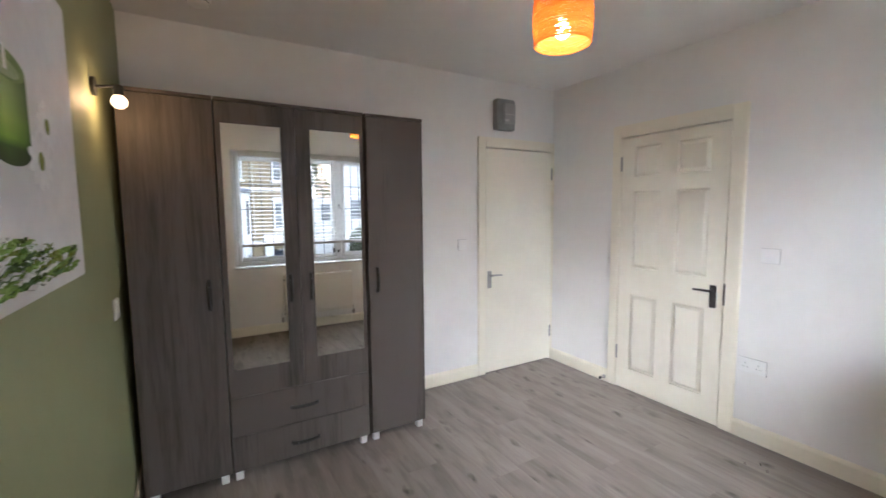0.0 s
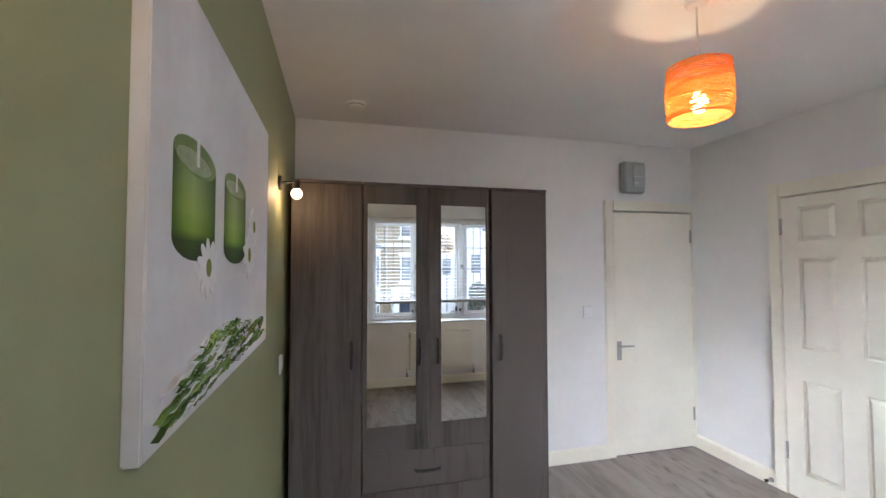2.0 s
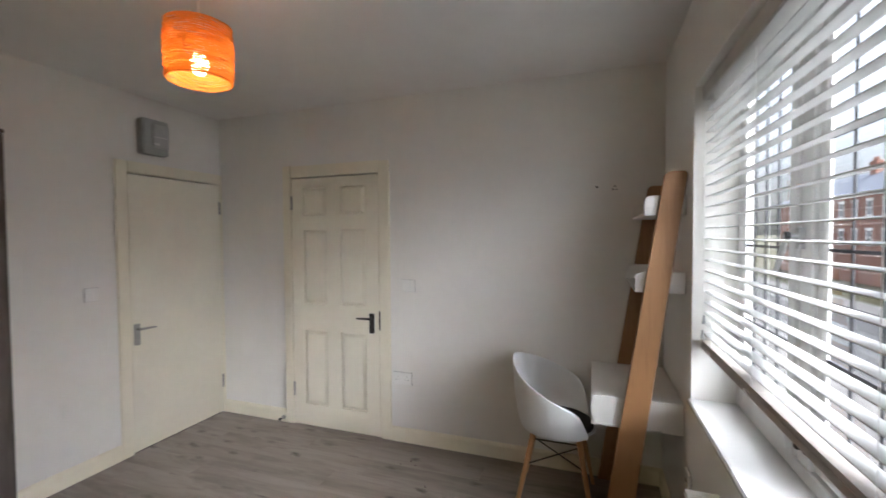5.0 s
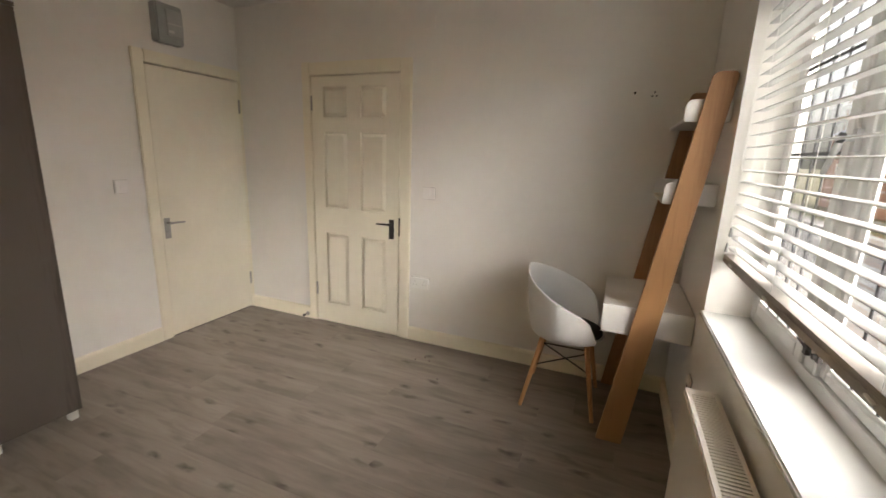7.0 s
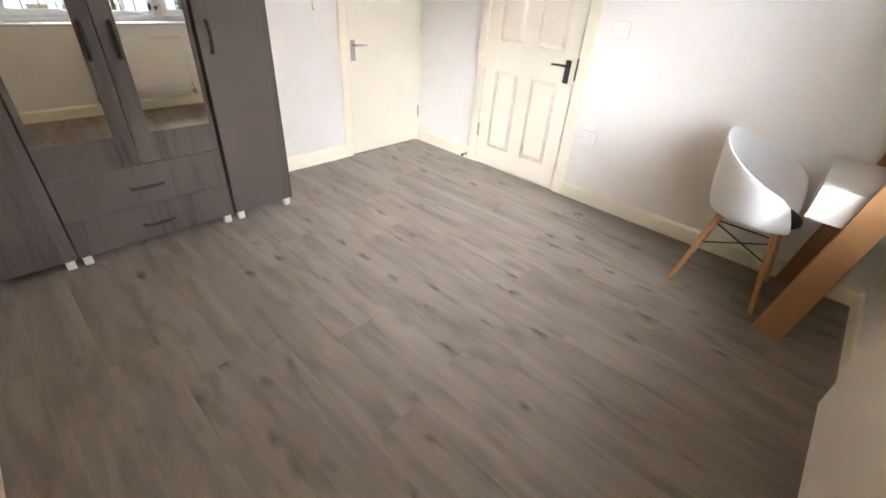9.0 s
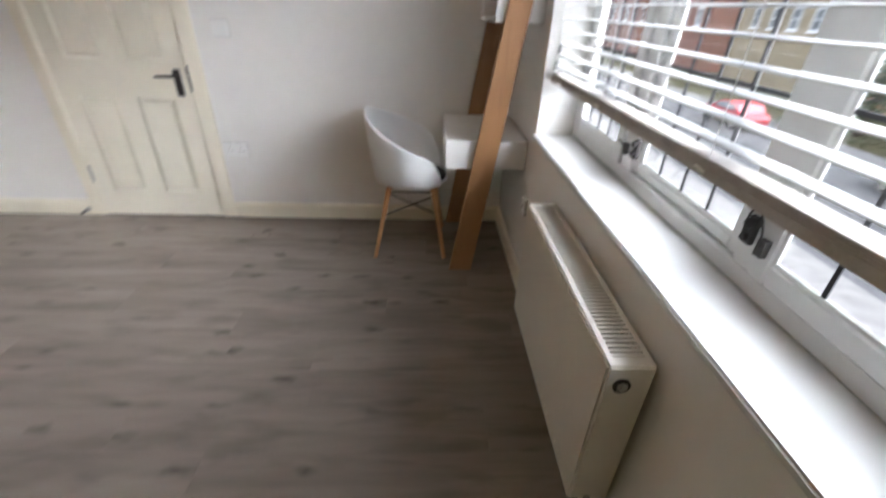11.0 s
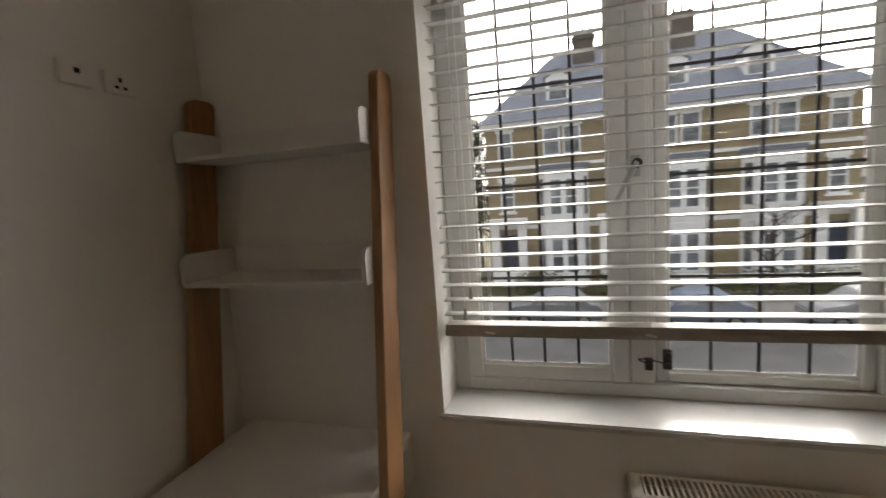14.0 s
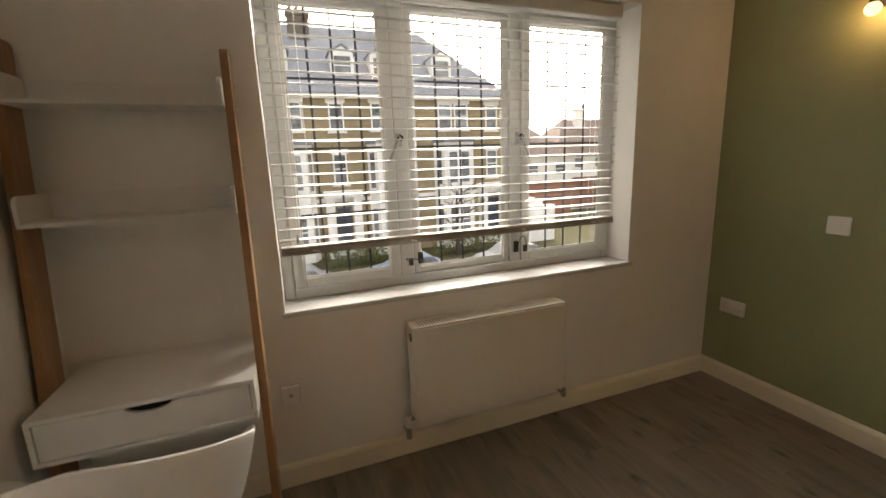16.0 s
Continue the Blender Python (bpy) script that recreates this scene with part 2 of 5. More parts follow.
WALL = material("white_wall_paint", (0.84, 0.825, 0.79), 0.75, vary=0.025, scale=1.6, bump=0.12, bump_scale=260)
GREEN = material("sage_green_paint", (0.325, 0.345, 0.188), 0.6, vary=0.04, scale=1.6, bump=0.12, bump_scale=260)
CEIL = material("ceiling_paint", (0.84, 0.825, 0.80), 0.85, vary=0.025, scale=1.2, bump=0.1, bump_scale=200)
GLOSS = material("cream_gloss_paint", (0.86, 0.815, 0.685), 0.32, vary=0.03, scale=3, bump=0.04, bump_scale=40)
DOOR = material("cream_door_paint", (0.86, 0.82, 0.695), 0.36, vary=0.03, scale=2.5, bump=0.05, bump_scale=70)
# white lever catches, with their backlit shade put into the colour as grey
CATCH = material("shade_toned_catch", (0.42, 0.42, 0.42), 0.35, vary=0.04, scale=30)
UPVC = material("white_window_plastic", (0.64, 0.64, 0.625), 0.28, vary=0.02, scale=5)
SILLM = material("white_sill_board", (0.62, 0.62, 0.605), 0.25, vary=0.02, scale=4)
SLAT = material("white_slat", (0.56, 0.56, 0.55), 0.35, vary=0.02, scale=8)
# white rail and stacked slats, darkened to taupe for their room-side shade
RAILM = material("shade_toned_rail", (0.42, 0.39, 0.36), 0.5, vary=0.12, scale=14)
LEAD = material("lead_strip", (0.05, 0.05, 0.055), 0.55, vary=0.15, scale=30)
GLASS = glass("window_glass")
DARKGLASS = material("far_window_glass", (0.12, 0.13, 0.14), 0.06, vary=0.5, scale=0.8, second=(0.34, 0.35, 0.36))
CHROME = material("satin_chrome", (0.42, 0.405, 0.385), 0.28, 1.0, vary=0.06, scale=40)
BRONZE = material("dark_bronze", (0.026, 0.021, 0.019), 0.5, 0.1, vary=0.2, scale=60)
BLACK = material("black_rubber", (0.02, 0.02, 0.021), 0.5, vary=0.2, scale=40)
PLASTIC = material("white_plastic", (0.86, 0.855, 0.83), 0.35, vary=0.02, scale=20)
GREYBOX = material("grey_plastic", (0.36, 0.37, 0.37), 0.45, vary=0.05, scale=20)
RADM = material("radiator_enamel", (0.80, 0.77, 0.70), 0.3, vary=0.02, scale=5)
# near-black colour that stands in for shade in gaps, recesses and holes
DARKGAP = material("painted_shade", (0.02, 0.018, 0.016), 0.9)
WARD = wood("grey_oak_board", (0.035, 0.0285, 0.0245), (0.116, 0.097, 0.083), 2, 0.5, 46)
WARDH = wood("grey_oak_board_flat", (0.035, 0.0285, 0.0245), (0.116, 0.097, 0.083), 2, 0.5, 46)
OAK = wood("oak_veneer", (0.22, 0.103, 0.040), (0.37, 0.195, 0.086), 2, 0.45, 70)
LEGW = wood("beech_leg", (0.42, 0.20, 0.075), (0.56, 0.30, 0.13), 2, 0.4, 80)
FLOOR = laminate("grey_laminate")
for _w in (WARD, WARDH):
    _w.node_tree.nodes["Principled BSDF"].inputs["Specular IOR Level"].default_value = 0.22
SHELFW = material("white_lacquer", (0.80, 0.79, 0.77), 0.35, vary=0.015, scale=3)
SHELLM = material("white_chair_shell", (0.80, 0.81, 0.81), 0.38, vary=0.015, scale=6)
FABRIC = material("black_fabric", (0.018, 0.018, 0.02), 0.9, vary=0.3, scale=60, bump=0.4, bump_scale=500)
CANVAS = material("canvas_print_ground", (0.70, 0.70, 0.71), 0.75, second=(0.80, 0.80, 0.81), vary=0.02, scale=2.2, bump=0.25, bump_scale=700)
BULB = glowing("lit_bulb", (1.0, 0.70, 0.36), 6.0)
WBULB = glowing("lit_wall_bulb", (1.0, 0.60, 0.30), 0.4)
MIRROR = bpy.data.materials.new("mirror")
MIRROR.use_nodes = True
_b = MIRROR.node_tree.nodes["Principled BSDF"]
_b.inputs["Base Color"].default_value, _b.inputs["Metallic"].default_value, _b.inputs["Roughness"].default_value = (0.88, 0.89, 0.88, 1), 1.0, 0.015
CORD = bpy.data.materials.new("orange_paper_cord")
CORD.use_nodes = True
_n = CORD.node_tree
_b = _n.nodes["Principled BSDF"]
_b.inputs["Base Color"].default_value, _b.inputs["Roughness"].default_value = (0.58, 0.30, 0.085, 1), 0.7
_t, _m = _n.nodes.new("ShaderNodeBsdfTranslucent"), _n.nodes.new("ShaderNodeMixShader")
_t.inputs[0].default_value = (0.86, 0.50, 0.14, 1)
_m.inputs[0].default_value = 0.60
_n.links.new(_b.outputs[0], _m.inputs[1])
_n.links.new(_t.outputs[0], _m.inputs[2])
_n.links.new(_m.outputs[0], _n.nodes["Material Output"].inputs[0])


# ---- mesh helpers ----
def child(ob, parent, base=(0, 0, 0)):
    ob.parent = parent
    ob.matrix_parent_inverse = Matrix.Translation(base).inverted()
    return ob


def empty(name, base, label="", category="", group="", kind=""):
    e = new(name)
    e.empty_display_size, e.location = 0.1, base
    return tagged(e, label, category, group, kind)


def put_box(bm, a, b):
    return bmesh.ops.create_cube(bm, size=1, matrix=Matrix.LocRotScale([(p + q) / 2 for p, q in zip(a, b)], None, [max(abs(q - p), 1e-4) for p, q in zip(a, b)]))["verts"]


def put_tube(bm, p, q, r1, r2=None, n=12, caps=True):
    p, q = Vector(p), Vector(q)
    d = q - p
    m = Matrix.Translation((p + q) / 2) @ d.to_track_quat("Z", "Y").to_matrix().to_4x4()
    bmesh.ops.create_cone(bm, cap_ends=caps, segments=n, radius1=r1, radius2=r1 if r2 is None else r2, depth=d.length, matrix=m)


def done(name, bm, mat, parent=None, base=(0, 0, 0), bevel=0.0, segs=2, smooth=False):
    if bevel:
        bmesh.ops.bevel(bm, geom=list(bm.edges), offset=bevel, segments=segs, affect="EDGES", clamp_overlap=True)
    me = bpy.data.meshes.new(name)
    bm.to_mesh(me)
    bm.free()
    if mat:
        me.materials.append(mat)
    if smooth:
        for p in me.polygons:
            p.use_smooth = True
    ob = new(name, me)
    if parent:
        child(ob, parent, base)
    return ob


def box(name, a, b, mat, parent=None, base=(0, 0, 0), bevel=0.0):
    bm = bmesh.new()
    put_box(bm, a, b)
    return done(name, bm, mat, parent, base, bevel)


def boxes(name, parts, mat, parent=None, base=(0, 0, 0), bevel=0.0):
    bm = bmesh.new()
    for a, b in parts:
        put_box(bm, a, b)
    return done(name, bm, mat, parent, base, bevel)


def extrude_outline(name, outline, lift, mat, parent=None, base=(0, 0, 0), bevel=0.0):
    """A flat outline (list of points) given thickness along the vector lift."""
    bm = bmesh.new()
    f = bm.faces.new([bm.verts.new(p) for p in outline])
    got = bmesh.ops.extrude_face_region(bm, geom=[f])
    bmesh.ops.translate(bm, verts=[v for v in got["geom"] if isinstance(v, bmesh.types.BMVert)], vec=lift)
    bmesh.ops.recalc_face_normals(bm, faces=bm.faces)
    return done(name, bm, mat, parent, base, bevel)


def lathe(name, profile, centre, mat, parent=None, base=(0, 0, 0), n=28):
    bm = bmesh.new()
    rings = [[bm.verts.new((centre[0] + r * math.cos(2 * math.pi * i / n), centre[1] + r * math.sin(2 * math.pi * i / n), centre[2] + z)) for i in range(n)] for r, z in profile]
    for a, b in zip(rings, rings[1:]):
        for i in range(n):
            bm.faces.new((a[i], a[(i + 1) % n], b[(i + 1) % n], b[i]))
    bmesh.ops.remove_doubles(bm, verts=bm.verts, dist=1e-5)
    bmesh.ops.recalc_face_normals(bm, faces=bm.faces)
    return done(name, bm, mat, parent, base, smooth=True)


# ---- the room's shell ----
W, L, H, TH = 3.236, 3.438, 2.532, 0.30
SY = -0.215                                            # outer face of the window wall
WX0, WX1, WZ0, WZ1 = 0.665, 2.496, 0.806, 2.142        # window opening
ED0, ED1, EDT = 1.885, 2.697, 2.003                    # east door opening along y
ND0, ND1, NDT = 2.436, 3.226, 1.985                    # north door opening along x

tagged(box("floor", (-TH, -TH, -0.12), (W + TH, L + TH, -0.010), material("floor_underlay", (0.03, 0.027, 0.024), 0.9)), "dark underlay below the grey laminate floor", kind="structure")
tagged(box("ceiling", (-TH, -TH, H), (W + TH, L + TH, H + 0.2), CEIL), "plain white painted ceiling", kind="structure")
tagged(box("wall_west", (-TH, 0, -0.1), (0, L, H), GREEN), "sage green painted feature wall", kind="structure")
tagged(boxes("wall_south", [((-TH, SY, -0.1), (WX0, 0, H)), ((WX1, SY, -0.1), (W + TH, 0, H)), ((WX0, SY, -0.1), (WX1, 0, WZ0 - 0.022)), ((WX0, SY, WZ1), (WX1, 0, H))], WALL), "white painted wall with a deep window opening", kind="structure")
tagged(boxes("wall_east", [((W, 0, -0.1), (W + TH, ED0, H)), ((W, ED1, -0.1), (W + TH, L, H)), ((W, ED0, EDT), (W + TH, ED1, H)), ((W + 0.09, ED0, -0.1), (W + TH, ED1, EDT))], WALL), "white painted wall with a panelled door", kind="structure")
tagged(boxes("wall_north", [((-TH, L, -0.1), (ND0, L + TH, H)), ((ND1, L, -0.1), (W + TH, L + TH, H)), ((ND0, L, NDT), (ND1, L + TH, H)), ((ND0, L + 0.09, -0.1), (ND1, L + TH, NDT))], WALL), "white painted wall behind the wardrobe", kind="structure")


def skirting(name, pts):
    """A moulded skirting board along one wall: from p to q, standing off along n."""
    p, q, n = (Vector((*v, 0)) for v in pts)
    prof = [(0.0, 0.0), (0.018, 0.0), (0.018, 0.086), (0.013, 0.098), (0.006, 0.105), (0.0, 0.105)]
    bm = bmesh.new()
    a = [bm.verts.new(p + n * d + Vector((0, 0, z))) for d, z in prof]
    b = [bm.verts.new(q + n * d + Vector((0, 0, z))) for d, z in prof]
    bm.faces.new(a), bm.faces.new(b[::-1])
    for i in range(len(prof)):
        j = (i + 1) % len(prof)
        bm.faces.new((a[i], b[i], b[j], a[j]))
    bmesh.ops.recalc_face_normals(bm, faces=bm.faces)
    return tagged(done(name, bm, GLOSS), "cream gloss painted skirting board", kind="structure")


skirting("baseboard_west", ((0, 0), (0, L), (1, 0)))
skirting("baseboard_south", ((0.018, 0), (W - 0.018, 0), (0, 1)))
skirting("baseboard_east_south", ((W, 0), (W, 1.809), (-1, 0)))
skirting("baseboard_east_north", ((W, 2.764), (W, L), (-1, 0)))
skirting("baseboard_north", ((0.018, L), (2.368, L), (0, -1)))


# ---- doors ----
def lever(parent, base, at, along, out, mat, plate=(0.042, 0.15)):
    """A lever handle on its back plate; along: the way the lever points, out: away from the door."""
    at, along, out = Vector(at), Vector(along), Vector(out)
    up = Vector((0, 0, 1))
    bm = bmesh.new()
    rot = Matrix((along, out, up)).transposed().to_4x4()
    m = Matrix.Translation(at) @ rot
    vs = put_box(bm, (-plate[0] / 2, 0, -plate[1] / 2 - 0.02), (plate[0] / 2, 0.007, plate[1] / 2 - 0.02))
    bmesh.ops.bevel(bm, geom=list(bm.edges), offset=0.002, segments=1, affect="EDGES")
    put_tube(bm, (0, 0.007, 0.02), (0, 0.045, 0.02), 0.009)
    put_tube(bm, (-0.006, 0.042, 0.02), (0.06, 0.045, 0.02), 0.009, 0.0075)
    put_tube(bm, (0.06, 0.045, 0.02), (0.11, 0.040, 0.017), 0.0075, 0.006)
    put_tube(bm, (0, 0.007, -0.045), (0, 0.010, -0.045), 0.008)
    bmesh.ops.transform(bm, matrix=m, verts=bm.verts)
    return done("handle", bm, mat, parent, base)


def hinge(parent, base, a, b):
    bm = bmesh.new()
    put_box(bm, a, b)
    c = [(p + q) / 2 for p, q in zip(a, b)]
    put_tube(bm, (c[0], c[1], a[2]), (c[0], c[1], b[2]), 0.006, n=8)
    return done("hinge", bm, CHROME, parent, base)


def door_east():
    base = (W, (ED0 + ED1) / 2, 0)
    d = empty("door_1", base, "closed cream six-panel door in a moulded frame", kind="structure")
    f = 0.022
    # architrave and lining
    arch = [((W - f, 1.809, 0), (W, ED0 + 0.012, 2.079)), ((W - f, ED1 - 0.012, 0), (W, 2.764, 2.087)), ((W - f, ED0 + 0.012, EDT - 0.012), (W, ED1 - 0.012, 2.083))]
    boxes("frame", arch, GLOSS, d, base, 0.006)
    boxes("lining", [((W - 0.002, ED0, 0), (W + 0.09, ED0 + 0.011, EDT)), ((W - 0.002, ED1 - 0.011, 0), (W + 0.09, ED1, EDT)), ((W - 0.002, ED0 + 0.011, EDT - 0.011), (W + 0.09, ED1 - 0.011, EDT))], GLOSS, d, base)
    # dark sheet for the shade seen through the gap round the leaf
    box("shadow_gap", (W + 0.055, ED0 + 0.011, 0), (W + 0.088, ED1 - 0.011, EDT - 0.011), DARKGAP, d, base)
    y0, y1, z0, z1 = ED0 + 0.018, ED1 - 0.016, 0.006, EDT - 0.020
    ys = [y0, 2.015, 2.238, 2.358, 2.572, y1]
    zs = [z0, 0.175, 0.778, 0.985, 1.575, 1.685, 1.908, z1]
    bm = bmesh.new()
    x = W - 0.011
    grid = [[bm.verts.new((x, yy, zz)) for zz in zs] for yy in ys]
    for i in range(5):
        for j in range(7):
            cell = (grid[i][j], grid[i + 1][j], grid[i + 1][j + 1], grid[i][j + 1])
            if not (i in (1, 3) and j in (1, 3, 5)):
                bm.faces.new(cell)
                continue
            # moulded panel: narrow groove, sloping margin, raised field
            ya, yb, za, zb = ys[i], ys[i + 1], zs[j], zs[j + 1]
            outer = cell
            for inset, deep in ((0.003, 0.011), (0.009, 0.016), (0.031, -0.003), (0.037, -0.003)):
                inner = [bm.verts.new((x + deep, yy, zz)) for yy, zz in ((ya + inset, za + inset), (yb - inset, za + inset), (yb - inset, zb - inset), (ya + inset, zb - inset))]
                for k in range(4):
                    bm.faces.new((outer[k], outer[(k + 1) % 4], inner[(k + 1) % 4], inner[k]))
                outer = inner
            bm.faces.new(outer)
    rim = [e for e in bm.edges if e.is_boundary]
    ext = bmesh.ops.extrude_edge_only(bm, edges=rim)
    bmesh.ops.translate(bm, verts=[v for v in ext["geom"] if isinstance(v, bmesh.types.BMVert)], vec=(0.04, 0, 0))
    bmesh.ops.recalc_face_normals(bm, faces=bm.faces)
    leaf = done("leaf", bm, DOOR, d, base)
    lever(leaf, base, (x, 1.965, 0.885), (0, 1, 0), (-1, 0, 0), BRONZE)
    leaf.children[0].matrix_parent_inverse = Matrix()
    hinge(d, base, (W - 0.016, ED1 - 0.022, 1.735), (W + 0.012, ED1 - 0.006, 1.845))
    hinge(d, base, (W - 0.016, ED1 - 0.022, 0.235), (W + 0.012, ED1 - 0.006, 0.345))
    box("keep", (W - 0.024, ED0 + 0.004, 0.82), (W + 0.01, ED0 + 0.0145, 0.96), BRONZE, d, base)


def door_north():
    base = ((ND0 + ND1) / 2, L, 0)
    d = empty("door_2", base, "closed plain cream flush door in a painted frame", kind="structure")
    f = 0.022
    boxes("frame", [((2.370, L - f, 0), (ND0 + 0.012, L, 2.054)), ((ND1 - 0.006, L - f, 0), (W - 0.001, L, 2.054)), ((ND0 + 0.012, L - f, NDT - 0.012), (ND1 - 0.006, L, 2.054))], GLOSS, d, base, 0.006)
    boxes("lining", [((ND0, L - 0.002, 0), (ND0 + 0.011, L + 0.09, NDT)), ((ND1 - 0.009, L - 0.002, 0), (ND1, L + 0.09, NDT)), ((ND0 + 0.011, L - 0.002, NDT - 0.011), (ND1 - 0.009, L + 0.09, NDT))], GLOSS, d, base)
    box("shadow_gap", (ND0 + 0.011, L + 0.055, 0), (ND1 - 0.009, L + 0.088, NDT - 0.011), DARKGAP, d, base)
    leaf = box("leaf", (ND0 + 0.018, L - 0.011, 0.010), (ND1 - 0.013, L + 0.035, NDT - 0.021), DOOR, d, base, 0.002)
    lever(leaf, base, (2.490, L - 0.011, 0.86), (1, 0, 0), (0, -1, 0), CHROME)
    leaf.children[0].matrix_parent_inverse = Matrix()
    hinge(d, base, (ND1 - 0.026, L - 0.016, 1.715), (ND1 - 0.010, L + 0.012, 1.825))
    hinge(d, base, (ND1 - 0.026, L - 0.016, 0.225), (ND1 - 0.010, L + 0.012, 0.335))


door_east()
door_north()


# ---- window ----
FY0, FY1 = -0.205, -0.165


def ring(bm, x0, x1, z0, z1, w, y0, y1, wb=None):
    wb = wb or w
    put_box(bm, (x0, y0, z0), (x0 + w, y1, z1))
    put_box(bm, (x1 - w, y0, z0), (x1, y1, z1))
    put_box(bm, (x0 + w, y0, z0), (x1 - w, y1, z0 + wb))
    put_box(bm, (x0 + w, y0, z1 - w), (x1 - w, y1, z1))


def window():
    base = ((WX0 + WX1) / 2, -0.2, WZ0)
    win = empty("window_1", base, "white three-light casement window with leaded glass", kind="structure")
    bm = bmesh.new()
    ring(bm, WX0 + 0.002, WX1 - 0.002, WZ0, WZ1, 0.046, FY0, FY1)
    put_box(bm, (1.875, FY0, WZ0 + 0.046), (1.945, FY1, WZ1 - 0.046))
    put_box(bm, (1.272, FY0, WZ0 + 0.046), (1.332, FY1, WZ1 - 0.046))
    done("frame", bm, UPVC, win, base, 0.004, 1)
    # rebate stops behind the sashes, added unseen to block sky light leaking past
    bm = bmesh.new()
    for x0, x1, back in ((1.945, WX1 - 0.048, -0.1745), (1.332, 1.875, -0.1965), (WX0 + 0.048, 1.272, -0.1745)):
        ring(bm, x0 - 0.004, x1 + 0.004, WZ0 + 0.042, WZ1 - 0.042, 0.022, FY0 + 0.0005, back)
    done("rebate", bm, UPVC, win, base)
    tagged(box("sill", (WX0 - 0.022, FY1 - 0.03, WZ0 - 0.022), (WX1 + 0.012, 0.014, WZ0), SILLM, win, base, 0.005), "white gloss window board")
    for x0, x1, w in ((1.945, WX1 - 0.048, 0.050), (1.332, 1.875, 0.034), (WX0 + 0.048, 1.272, 0.046)):
        z0, z1 = WZ0 + 0.046, WZ1 - 0.046
        front = FY1 + (0.010 if w > 0.04 else -0.012)
        gy = front - 0.009
        bm = bmesh.new()
        ring(bm, x0 + 0.002, x1 - 0.002, z0 + 0.002, z1 - 0.002, w, gy - 0.010, front)
        sash = done("sash", bm, UPVC, win, base, 0.005, 1)
        gx0, gx1, gz0, gz1 = x0 + w - 0.004, x1 - w + 0.004, z0 + w - 0.004, z1 - w + 0.004
        pane = box("pane", (gx0, gy - 0.006, gz0), (gx1, gy, gz1), GLASS)
        child(pane, sash)
        pane.matrix_parent_inverse = Matrix()
        pane.visible_shadow = False
        bm = bmesh.new()
        ring(bm, x0 + w - 0.001, x1 - w + 0.001, z0 + w - 0.001, z1 - w + 0.001, 0.011, gy + 0.0004, front - 0.0045)
        bead = done("glazing_bead", bm, UPVC, None, (0, 0, 0), 0.002, 1)
        child(bead, sash).matrix_parent_inverse = Matrix()
        for i in range(1, 4):
            gx = gx0 + (gx1 - gx0) * i / 4
            bar = box("lead_bar", (gx - 0.0045, gy + 0.0005, gz0), (gx + 0.0045, gy + 0.0035, gz1), LEAD)
            child(bar, sash).matrix_parent_inverse = Matrix()
            gz = gz0 + (gz1 - gz0) * i / 4
            bar = box("lead_bar", (gx0, gy + 0.0002, gz - 0.0045), (gx1, gy + 0.0032, gz + 0.0045), LEAD)
            child(bar, sash).matrix_parent_inverse = Matrix()
    # lever catches half way up the opening lights
    for x, lean in ((1.925, 0.06), (1.290, -0.05)):
        bm = bmesh.new()
        put_box(bm, (x - 0.012, FY1 + 0.001, 1.475), (x + 0.012, FY1 + 0.016, 1.535))
        put_tube(bm, (x, FY1 + 0.016, 1.51), (x, FY1 + 0.04, 1.51), 0.010)
        put_tube(bm, (x, FY1 + 0.04, 1.515), (x + lean, FY1 + 0.045, 1.405), 0.010, 0.006)
        done("catch", bm, CATCH, win, base)
        tip = bmesh.new()
        put_tube(tip, (x, FY1 + 0.036, 1.51), (x, FY1 + 0.047, 1.512), 0.014)
        done("catch_button", tip, BLACK, win, base)
    # cable restrictors at the foot of the frame
    for x, side in ((1.845, 1), (1.300, -1)):
        bm = bmesh.new()
        put_box(bm, (x - 0.012, FY1 + 0.001, 0.905), (x + 0.012, FY1 + 0.014, 0.965))
        put_tube(bm, (x, FY1 + 0.014, 0.95), (x, FY1 + 0.024, 0.95), 0.011)
        put_tube(bm, (x, FY1 + 0.014, 0.92), (x, FY1 + 0.024, 0.92), 0.009)
        bmesh.ops.bevel(bm, geom=list(bm.edges), offset=0.002, segments=1, affect="EDGES")
        done("restrictor", bm, BRONZE, win, base)
        bm = bmesh.new()
        put_box(bm, (x + side * 0.052 - 0.010, FY1 + 0.011, 0.905), (x + side * 0.052 + 0.010, FY1 + 0.024, 0.940))
        last = None
        for k in range(9):
            a = math.pi * k / 8
            p = Vector((x + side * (0.026 - 0.026 * math.cos(a) + (0.05 if side > 0 else 0) * math.sin(a)), FY1 + 0.024 + 0.012 * math.sin(a), 0.925 + (0.02 if side > 0 else 0.07) * math.sin(a)))
            if last:
                put_tube(bm, last, p, 0.0022, n=6)
            last = p
        done("restrictor_cable", bm, BRONZE, win, base)
    return win


window()


